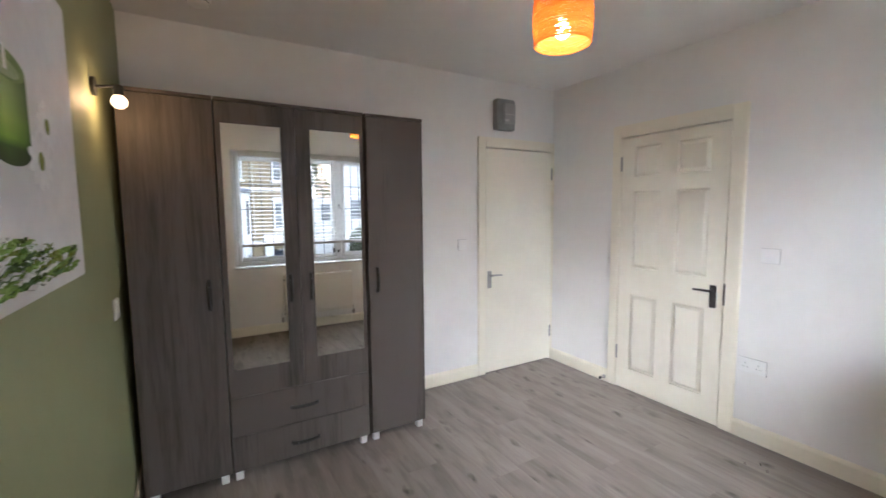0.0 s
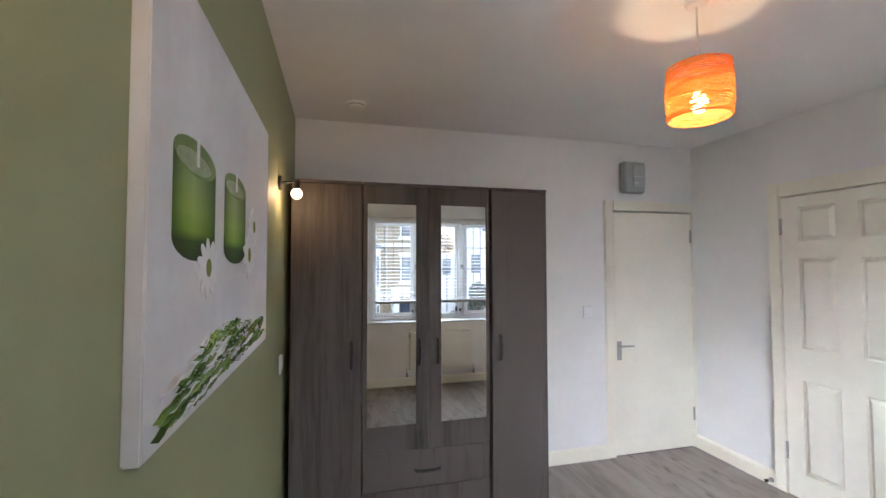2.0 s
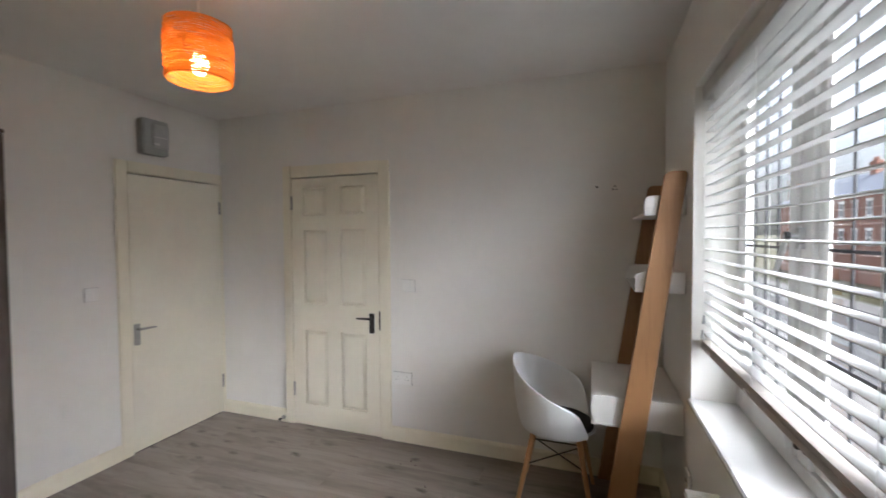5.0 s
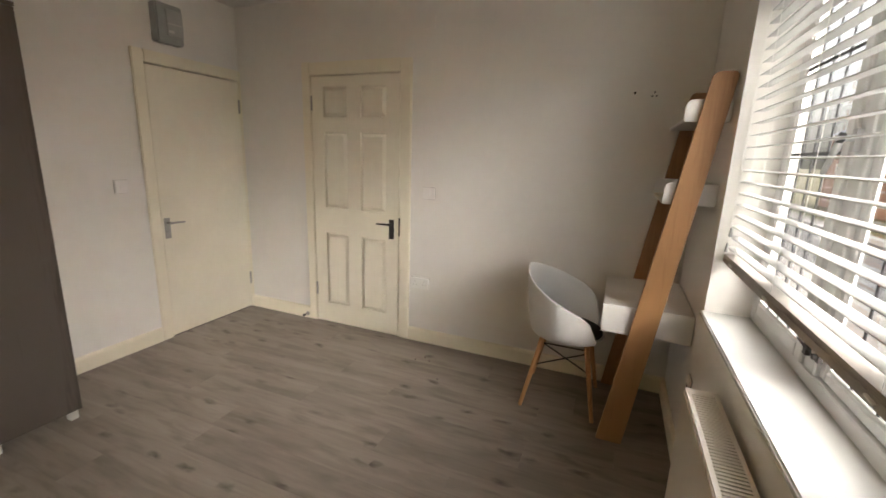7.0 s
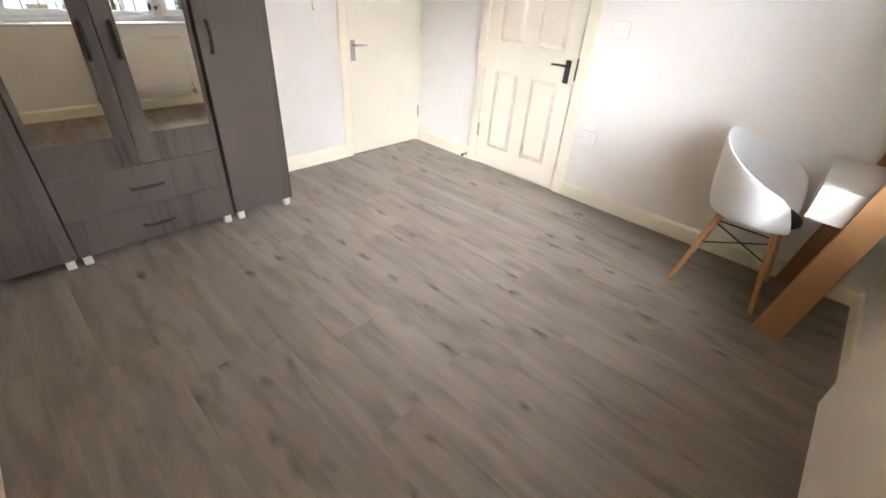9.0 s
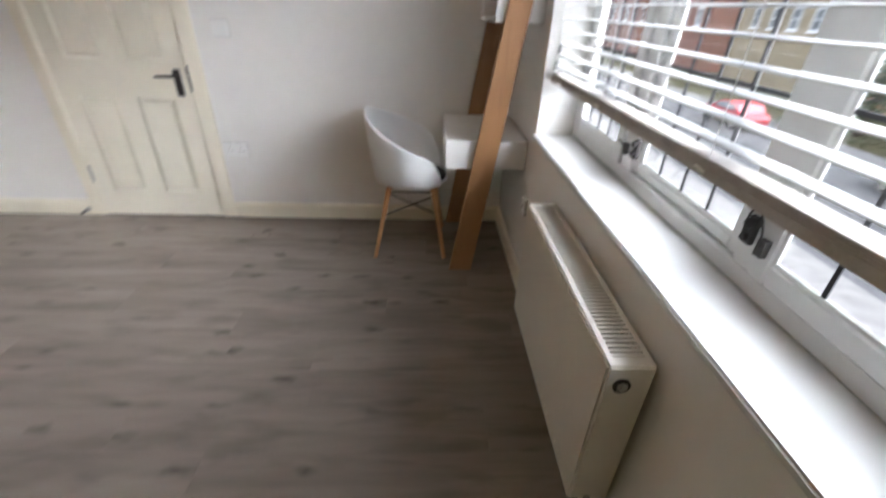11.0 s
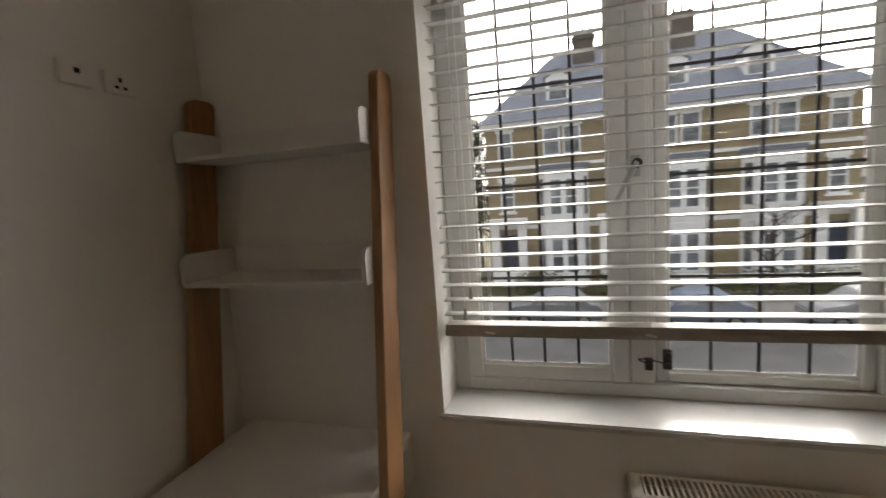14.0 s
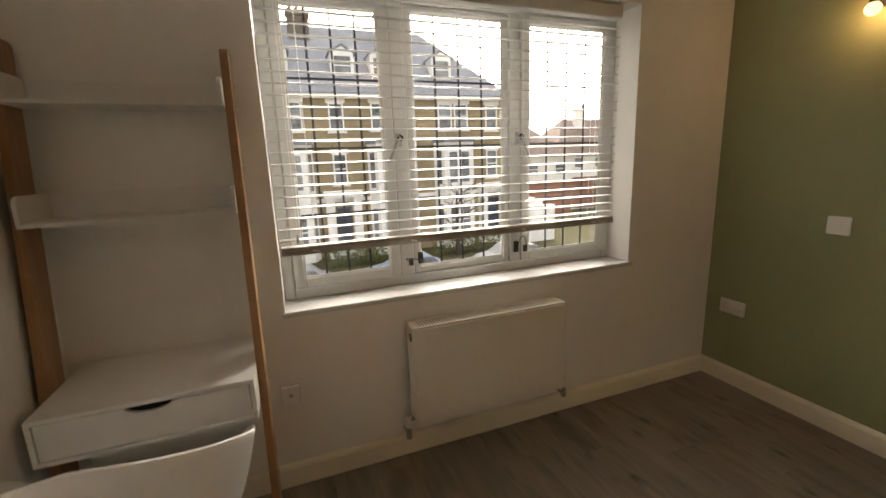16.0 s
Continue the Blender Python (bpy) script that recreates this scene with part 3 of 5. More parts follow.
# ---- slatted blind ----
def blind():
    x0, x1, yc = 0.756, 2.484, -0.058
    base = ((x0 + x1) / 2, yc, 1.04)
    b = empty("venetian_blind", base, "white horizontal slat blind lowered over the window", "blind")
    boxes("headrail", [((x0, yc - 0.028, 2.078), (x1, yc + 0.030, WZ1 - 0.004))], material("headrail_cream", (0.66, 0.65, 0.62), 0.45, vary=0.05, scale=10), b, base, 0.004)
    rail = boxes("bottom_rail", [((x0, yc - 0.026, 1.036), (x1, yc + 0.026, 1.056)), ((x0 + 0.002, yc - 0.025, 1.0565), (x1 - 0.002, yc + 0.025, 1.0605)), ((x0 + 0.002, yc - 0.025, 1.0615), (x1 - 0.002, yc + 0.025, 1.0655)), ((x0 + 0.002, yc - 0.025, 1.0665), (x1 - 0.002, yc + 0.025, 1.0705))], RAILM, b, base)
    bm = bmesh.new()
    prof = [(-0.0175, -0.0012), (-0.009, 0.0006), (0, 0.0012), (0.009, 0.0006), (0.0175, -0.0012)]
    t = 0.0028
    up = [[bm.verts.new((x, y, z + t / 2)) for y, z in prof] for x in (x0, x1)]
    dn = [[bm.verts.new((x, y, z - t / 2)) for y, z in prof] for x in (x0, x1)]
    for i in range(4):
        bm.faces.new((up[0][i], up[1][i], up[1][i + 1], up[0][i + 1]))
        bm.faces.new((dn[0][i], dn[0][i + 1], dn[1][i + 1], dn[1][i]))
    for e in (0, 4):
        bm.faces.new((up[0][e], dn[0][e], dn[1][e], up[1][e]))
    for s in (0, 1):
        bm.faces.new(up[s] + dn[s][::-1])
    bmesh.ops.recalc_face_normals(bm, faces=bm.faces)
    first = done("slat", bm, SLAT, b, base)
    n = 22
    for i in range(n):
        o = first if i == 0 else new("slat", first.data)
        if i:
            child(o, b, base)
        o.location = (random.uniform(-0.002, 0.002), yc, 1.100 + i * (2.035 - 1.100) / (n - 1))
        o.rotation_euler = (radians(-4 + random.uniform(-1.0, 1.0)), 0, 0)
    for x in (x0 + 0.14, (x0 + x1) / 2 - 0.29, (x0 + x1) / 2 + 0.29, x1 - 0.14):
        for dy in (-0.019, 0.019):
            bm = bmesh.new()
            put_tube(bm, (x, yc + dy, 1.04), (x, yc + dy, 2.06), 0.0009, n=5)
            done("ladder_cord", bm, PLASTIC, b, base)
        bm = bmesh.new()
        put_tube(bm, (x - 0.012, yc + 0.028, 1.046), (x + 0.016, yc + 0.031, 1.052), 0.0035, n=6)
        done("cord_clip", bm, PLASTIC, b, base)
    for x, z in ((2.395, 1.155), (2.415, 1.09)):
        bm = bmesh.new()
        put_tube(bm, (x, yc + 0.036, z + 0.035), (x, yc + 0.036, 2.065), 0.0011, n=5)
        done("pull_cord", bm, PLASTIC, b, base)
        bm = bmesh.new()
        put_tube(bm, (x, yc + 0.036, z), (x, yc + 0.036, z + 0.035), 0.007, 0.0035, n=10)
        done("cord_tassel", bm, GREYBOX, b, base)


blind()


# ---- radiator ----
def radiator():
    x0, x1, z0, z1, y0, y1 = 1.172, 1.986, 0.205, 0.684, 0.020, 0.122
    base = ((x0 + x1) / 2, 0.0, z0)
    r = empty("radiator", base, "cream enamelled panel radiator fixed below the window", "radiator")
    box("front_panel", (x0 + 0.003, y1 - 0.014, z0), (x1 - 0.003, y1, z1 - 0.004), RADM, r, base, 0.006)
    box("back_panel", (x0 + 0.003, y0, z0), (x1 - 0.003, y0 + 0.014, z1 - 0.02), RADM, r, base, 0.006)
    boxes("convector_fins", [((x0 + 0.03 + i * 0.03, y0 + 0.014, z0 + 0.03), (x0 + 0.032 + i * 0.03, y1 - 0.014, z1 - 0.05)) for i in range(26)], RADM, r, base)
    for xa, xb in ((x0, x0 + 0.006), (x1 - 0.006, x1)):
        box("side_panel", (xa, y0 + 0.002, z0 + 0.012), (xb, y1 - 0.004, z1 - 0.003), RADM, r, base, 0.002)
    bars = [((x0 + 0.004, y0 + 0.002, z1 - 0.006), (x1 - 0.004, y0 + 0.014, z1)), ((x0 + 0.004, y1 - 0.018, z1 - 0.006), (x1 - 0.004, y1 - 0.004, z1)),
            ((x0 + 0.004, y0 + 0.014, z1 - 0.006), (x0 + 0.03, y1 - 0.018, z1)), ((x1 - 0.03, y0 + 0.014, z1 - 0.006), (x1 - 0.004, y1 - 0.018, z1))]
    n = 52
    for i in range(n):
        x = x0 + 0.036 + (x1 - x0 - 0.072) * i / (n - 1)
        bars.append(((x - 0.0035, y0 + 0.014, z1 - 0.005), (x + 0.0035, y1 - 0.018, z1 - 0.0005)))
    boxes("top_grille", bars, RADM, r, base)
    bm = bmesh.new()
    for i in range(24):
        x = x0 + 0.05 + (x1 - x0 - 0.10) * i / 23
        put_tube(bm, (x, y1 - 0.001, z0 + 0.035), (x, y1 + 0.0035, z0 + 0.035), 0.0075, 0.005, n=10)
    done("seam_dimples", bm, RADM, r, base)
    for xa, s in ((x0, -1), (x1, 1)):
        bm = bmesh.new()
        put_tube(bm, (xa, 0.085, 0.632), (xa + s * 0.004, 0.085, 0.632), 0.019, n=18)
        done("plug_seat", bm, BLACK, r, base)
        bm = bmesh.new()
        put_tube(bm, (xa + s * 0.003, 0.085, 0.632), (xa + s * 0.008, 0.085, 0.632), 0.012, n=6)
        put_tube(bm, (xa + s * 0.006, 0.085, 0.632), (xa + s * 0.010, 0.085, 0.632), 0.006, n=10)
        done("bleed_plug", bm, CHROME, r, base)
        bm = bmesh.new()
        put_tube(bm, (xa - s * 0.012, 0.075, 0.222), (xa + s * 0.030, 0.075, 0.222), 0.009)
        put_tube(bm, (xa + s * 0.030, 0.075, 0.150), (xa + s * 0.030, 0.075, 0.235), 0.011)
        put_tube(bm, (xa + s * 0.030, 0.075, 0.128), (xa + s * 0.030, 0.075, 0.152), 0.015, n=6)
        put_tube(bm, (xa + s * 0.030, 0.075, 0.140), (xa + s * 0.030, 0.0, 0.140), 0.0075)
        done("valve", bm, CHROME, r, base)
        bm = bmesh.new()
        put_tube(bm, (xa + s * 0.030, 0.075, 0.185), (xa + s * 0.030, 0.075, 0.238), 0.0165, 0.0135, n=18)
        bmesh.ops.bevel(bm, geom=list(bm.edges), offset=0.002, segments=1, affect="EDGES")
        done("valve_cap", bm, PLASTIC, r, base)
    for xa in (x0 + 0.12, x1 - 0.12):
        box("bracket", (xa - 0.015, 0.0, z0 + 0.05), (xa + 0.015, y0, z1 - 0.08), RADM, r, base)


radiator()


# ---- wardrobe: three units side by side ----
def pull(parent, base, at, vertical):
    """A bowed bar pull, 0.145 long."""
    bm = bmesh.new()
    pts = [(-0.0725, 0.0), (-0.068, -0.014), (-0.045, -0.022), (0, -0.025), (0.045, -0.022), (0.068, -0.014), (0.0725, 0.0)]
    q = [Vector((0, y, s)) if vertical else Vector((s, y, 0)) for s, y in pts]
    for a, b in zip(q, q[1:]):
        put_tube(bm, Vector(at) + a, Vector(at) + b, 0.0095, n=8)
    return done("handle", bm, BRONZE, parent, base, smooth=False)


def wardrobe_unit(x0, x1, doors, drawers, label, feet):
    yf, yb, z0, z1 = 2.902, 3.418, 0.052, 2.012
    base = ((x0 + x1) / 2, (yf + yb) / 2, 0)
    u = empty("wardrobe", base, label, "wardrobe", "wardrobe units in a row")
    t = 0.016
    boxes("carcass", [((x0, yf + 0.018, z0), (x0 + t, yb, z1 - t)), ((x1 - t, yf + 0.018, z0), (x1, yb, z1 - t)), ((x0 + t, yf + 0.018, z0), (x1 - t, yb, z0 + t)), ((x0, yf - 0.003, z1 - t), (x1, yb, z1)), ((x0 + t, yb - 0.006, z0 + t), (x1 - t, yb, z1 - t))], WARD, u, base)
    # dark sheet behind the fronts, put in as the shade of the carcass
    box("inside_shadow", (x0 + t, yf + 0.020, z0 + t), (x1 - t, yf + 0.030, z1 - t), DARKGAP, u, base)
    for a, b, zb, hx, mirror in doors:
        zt = z1 - t - 0.004
        if mirror:
            ma, mb, mz0, mz1 = mirror
            d = boxes("door", [((a, yf, zb), (ma, yf + 0.017, zt)), ((mb, yf, zb), (b, yf + 0.017, zt)), ((ma, yf, zb), (mb, yf + 0.017, mz0)), ((ma, yf, mz1), (mb, yf + 0.017, zt)), ((ma, yf + 0.006, mz0), (mb, yf + 0.017, mz1))], WARD, u, base)
            g = tagged(box("mirror", (ma + 0.001, yf - 0.001, mz0 + 0.001), (mb - 0.001, yf + 0.005, mz1 - 0.001), MIRROR), "tall mirror glass panel")
            child(g, d).matrix_parent_inverse = Matrix()
        else:
            d = box("door", (a, yf, zb), (b, yf + 0.017, zt), WARD, u, base, 0.001)
        pull(d, base, (hx, yf, 1.026), True).matrix_parent_inverse = Matrix()
    for zb, zt, hz in drawers:
        d = box("drawer_front", (x0 + 0.002, yf, zb), (x1 - 0.002, yf + 0.017, zt), WARDH, u, base, 0.001)
        pull(d, base, ((x0 + x1) / 2 - 0.006, yf, hz), False).matrix_parent_inverse = Matrix()
    for fx in feet:
        for fy in (yf + 0.035, yb - 0.05):
            bm = bmesh.new()
            put_box(bm, (fx - 0.019, fy - 0.019, 0), (fx + 0.019, fy + 0.019, 0.046))
            put_box(bm, (fx - 0.023, fy - 0.023, 0.046), (fx + 0.023, fy + 0.023, 0.0525))
            done("foot", bm, PLASTIC, u, base, 0.003)


wardrobe_unit(0.034, 0.421, [(0.036, 0.419, 0.056, 0.363, None)], [], "tall grey oak wardrobe unit with one door", (0.075, 0.385))
wardrobe_unit(0.425, 1.190, [(0.427, 0.804, 0.466, 0.753, (0.449, 0.733, 0.613, 1.888)), (0.808, 1.188, 0.466, 0.862, (0.883, 1.166, 0.613, 1.890))],
              [(0.252, 0.462, 0.350), (0.056, 0.248, 0.140)], "grey oak wardrobe unit with mirrored doors and drawers", (0.455, 1.155))
wardrobe_unit(1.205, 1.578, [(1.207, 1.576, 0.056, 1.258, None)], [], "narrow grey oak wardrobe unit with one door", (1.238, 1.545))


# ---- leaning ladder desk ----
def ladder_desk():
    xa, xb, xc, xd = 2.580, 2.606, 3.190, 3.216
    base = ((xa + xd) / 2, 0.2, 0)
    d = empty("ladder_desk", base, "leaning oak ladder desk with white shelves and drawer", "desk")

    def leg_y(z):
        return 0.245 - 0.245 * z / 1.80, 0.368 - 0.268 * z / 1.80
    for x in (xa, xc):
        b0, f0 = leg_y(0)
        b1, f1 = leg_y(1.80)
        b1 = max(b1, 0.004)
        pts = [(x, b0, 0), (x, f0, 0)]
        for k in range(6):
            a = math.pi / 2 * k / 5
            pts.append((x, f1 - 0.03 + 0.03 * math.cos(a), 1.775 + 0.03 * math.sin(a)))
        for k in range(6):
            a = math.pi / 2 + math.pi / 2 * k / 5
            pts.append((x, b1 + 0.02 + 0.02 * math.cos(a), 1.785 + 0.02 * math.sin(a)))
        extrude_outline("side_plank", pts, (xb - xa, 0, 0), OAK, d, base, 0.002)

    def tray(zb, yf, h):
        t = 0.012
        box("shelf", (xb, 0.004, zb), (xc, yf, zb + t), SHELFW, d, base, 0.002)
        tagged(box("shelf_back", (xb + t, 0.004, zb + t), (xc - t, 0.004 + t, zb + h), SHELFW, d, base, 0.002))
        for x in (xb, xc - t):
            pts = [(x, 0.004, zb + t), (x, yf, zb + t)]
            for k in range(7):
                a = math.pi / 2 * k / 6
                pts.append((x, yf - 0.03 + 0.03 * math.cos(a), zb + h - 0.03 + 0.03 * math.sin(a)))
            pts.append((x, 0.004, zb + h))
            extrude_outline("shelf_end", pts, (t, 0, 0), SHELFW, d, base, 0.001)
    tray(1.607, 0.178, 0.092)
    tray(1.248, 0.215, 0.095)
    # desk box: top, bottom, sides, back, set-in drawer with a half-moon grip
    z0, z1, yf, t = 0.590, 0.735, 0.408, 0.014
    boxes("desk_box", [((xb, 0.006, z1 - t), (xc, yf, z1)), ((xb, 0.006, z0), (xc, yf, z0 + t)), ((xb, 0.006, z0 + t), (xb + t, yf, z1 - t)), ((xc - t, 0.006, z0 + t), (xc, yf, z1 - t)), ((xb + t, 0.006, z0 + t), (xc - t, 0.02, z1 - t))], SHELFW, d, base, 0.0015)
    xm, zt = (xb + xc) / 2, z1 - t - 0.003
    pts = [(xb + t + 0.003, yf - 0.004, zt), (xb + t + 0.003, yf - 0.004, z0 + t + 0.003), (xc - t - 0.003, yf - 0.004, z0 + t + 0.003), (xc - t - 0.003, yf - 0.004, zt)]
    for k in range(11):
        a = math.pi * k / 10
        pts.append((xm + 0.062 * math.cos(a), yf - 0.004, zt - 0.024 * math.sin(a)))
    extrude_outline("drawer_front", pts, (0, -0.014, 0), SHELFW, d, base)
    # dark sheet behind the grip cut-out, in place of the drawer's inner shade
    box("drawer_inside", (xb + t + 0.004, yf - 0.05, z0 + t + 0.003), (xc - t - 0.004, yf - 0.045, zt), DARKGAP, d, base)


ladder_desk()


# ---- tub chair ----
def chair():
    cx, cy = 2.915, 0.590
    base = (cx, cy, 0)
    c = empty("tub_chair", base, "white moulded tub chair with wooden legs at the desk", "chair")
    bm = bmesh.new()
    nu, nv = 40, 12
    rows = []
    for i in range(nu + 1):
        u = -1 + 2 * i / nu
        k = abs(u)
        rim = 0.820 - 0.205 * k ** 1.3 - 0.02 * max(0, (k - 0.88) / 0.12) ** 2
        col = []
        for j in range(nv + 1):
            v = j / nv
            th = u * radians(142 - 25 * v)                  # 0 is the back
            e = v ** 0.55
            rx = 0.205 + (0.312 - 0.205) * e
            ry = 0.190 + ((0.250 if math.cos(th) > 0 else 0.285) - 0.190) * e
            z = 0.432 + (rim - 0.432) * v ** 1.3
            col.append(bm.verts.new((cx + rx * math.sin(th), cy + ry * math.cos(th), z)))
        rows.append(col)
    for a, b in zip(rows, rows[1:]):
        for j in range(nv):
            bm.faces.new((a[j], b[j], b[j + 1], a[j + 1]))
    # seat pan closes the bottom and rolls over at the front
    mid = [bm.verts.new((cx, cy + 0.05, 0.428))]
    for a, b in zip(rows, rows[1:]):
        bm.faces.new((mid[0], b[0], a[0]))
    fr = [rows[-1][0]] + [bm.verts.new((cx - 0.118 + 0.236 * s / 6, cy - 0.165 - 0.045 * math.sin(math.pi * s / 6), 0.440 - 0.012 * math.sin(math.pi * s / 6))) for s in range(7)] + [rows[0][0]]
    for a, b in zip(fr, fr[1:]):
        bm.faces.new((mid[0], a, b))
    bmesh.ops.recalc_face_normals(bm, faces=bm.faces)
    shell = done("shell", bm, SHELLM, c, base, smooth=True)
    so = shell.modifiers.new("thickness", "SOLIDIFY")
    so.thickness, so.offset = 0.008, 0.0
    bv = shell.modifiers.new("soft_edge", "BEVEL")
    bv.width, bv.segments = 0.0025, 2
    lathe("seat_pad", [(0.0, 0.0), (0.17, 0.0), (0.188, 0.010), (0.188, 0.024), (0.17, 0.034), (0.0, 0.038)], (cx, cy - 0.01, 0.436), FABRIC, c, base)
    tops = [(-0.12, 0.12), (-0.12, -0.12), (0.12, -0.12), (0.12, 0.12)]
    feet = [(-0.205, 0.210), (-0.205, -0.195), (0.205, -0.195), (0.205, 0.210)]
    for (tx, ty), (fx, fy) in zip(tops, feet):
        bm = bmesh.new()
        put_tube(bm, (cx + fx, cy + fy, 0.0), (cx + tx, cy + ty, 0.425), 0.011, 0.017, n=14)
        done("leg", bm, LEGW, c, base, smooth=False)
    bm = bmesh.new()
    at = lambda i, z: Vector((cx + feet[i][0] + (tops[i][0] - feet[i][0]) * z / 0.425, cy + feet[i][1] + (tops[i][1] - feet[i][1]) * z / 0.425, z))
    put_tube(bm, at(0, 0.25), at(2, 0.25), 0.004, n=8)
    put_tube(bm, at(1, 0.26), at(3, 0.26), 0.004, n=8)
    for i in range(4):
        j = (i + 1) % 4
        put_tube(bm, at(i, 0.385), at(j, 0.385), 0.004, n=8)
    done("wire_brace", bm, BLACK, c, base)


chair()


# ---- pendant lamp ----
def pendant():
    x, y, zb = PENDANT
    base = (x, y, H)
    p = empty("pendant_lamp", base, "lit pendant lamp with an orange woven cord shade", "lamp")
    lathe("ceiling_rose", [(0.0, -0.022), (0.028, -0.021), (0.038, -0.014), (0.042, 0.0)], (x, y, H), PLASTIC, p, base)
    bm = bmesh.new()
    put_tube(bm, (x, y, zb + 0.07), (x, y, H - 0.015), 0.0032, n=8)
    done("flex", bm, PLASTIC, p, base)
    bm = bmesh.new()
    put_tube(bm, (x, y, zb + 0.000), (x, y, zb + 0.075), 0.017, 0.014, n=16)
    done("lamp_holder", bm, PLASTIC, p, base)
    bulb = lathe("bulb", [(0.0, -0.045), (0.014, -0.042), (0.026, -0.030), (0.030, -0.012), (0.026, 0.008), (0.015, 0.028)], (x, y, zb - 0.030), BULB, p, base, 20)
    bulb.visible_shadow = False
    rng = random.Random(5)
    bm = bmesh.new()
    z0, z1, turns = zb - 0.096, zb + 0.096, 54
    steps = 40
    for w in range(3):
        prev = None
        ph = [rng.uniform(0, 6.28) for _ in range(6)]
        for k in range(turns * steps // 2):
            a = 2 * math.pi * k / steps
            s = k / (turns * steps // 2)
            bow = 0.103 + 0.006 * math.sin(math.pi * min(1, max(0, s)))
            z = z0 + (z1 - z0) * s + 0.0035 * math.sin(a * 1.37 + ph[0]) * math.sin(a * 0.41 + ph[1]) + 0.003 * math.sin(a * 2.9 + ph[2])
            r = bow + 0.002 * math.sin(a * 3.3 + ph[3]) + 0.002 * w
            c = Vector((x + r * math.cos(a), y + r * math.sin(a), z))
            o = Vector((math.cos(a), math.sin(a), 0))
            q = [bm.verts.new(c + o * 0.0016), bm.verts.new(c + Vector((0, 0, 0.0017))), bm.verts.new(c - o * 0.0016), bm.verts.new(c - Vector((0, 0, 0.0017)))]
            if prev:
                for i in range(4):
                    bm.faces.new((prev[i], q[i], q[(i + 1) % 4], prev[(i + 1) % 4]))
            prev = q
    done("shade", bm, CORD, p, base)
    for z, r in ((z0, 0.106), (z1, 0.106)):
        bm = bmesh.new()
        n = 36
        for i in range(n):
            a, b = 2 * math.pi * i / n, 2 * math.pi * (i + 1) / n
            put_tube(bm, (x + r * math.cos(a), y + r * math.sin(a), z), (x + r * math.cos(b), y + r * math.sin(b), z), 0.004, n=6)
        done("shade_ring", bm, CORD, p, base)
    for i in range(3):
        a = 2 * math.pi * i / 3
        bm = bmesh.new()
        put_tube(bm, (x + 0.016 * math.cos(a), y + 0.016 * math.sin(a), zb + 0.05), (x + 0.104 * math.cos(a), y + 0.104 * math.sin(a), z1), 0.0016, n=6)
        done("shade_spoke", bm, CORD, p, base)


pendant()


# ---- wall lamps ----
for wx, wy, wz in WALL_LAMPS:
    base = (0, wy, wz)
    w = empty("wall_lamp", base, "lit bare-globe wall lamp on a small black bracket", "lamp", "wall lamps beside the picture")
    bm = bmesh.new()
    put_tube(bm, (0, wy, wz + 0.05), (0.014, wy, wz + 0.05), 0.036, n=20)
    put_tube(bm, (0.014, wy, wz + 0.05), (wx, wy, wz + 0.06), 0.006, n=10)
    put_tube(bm, (wx, wy, wz + 0.022), (wx, wy, wz + 0.064), 0.015, n=14)
    done("bracket", bm, BLACK, w, base)
    g = lathe("bulb", [(0.0, -0.030), (0.015, -0.026), (0.026, -0.014), (0.029, 0.0), (0.024, 0.014), (0.013, 0.025)], (wx, wy, wz), WBULB, w, base, 20)
    g.visible_shadow = False


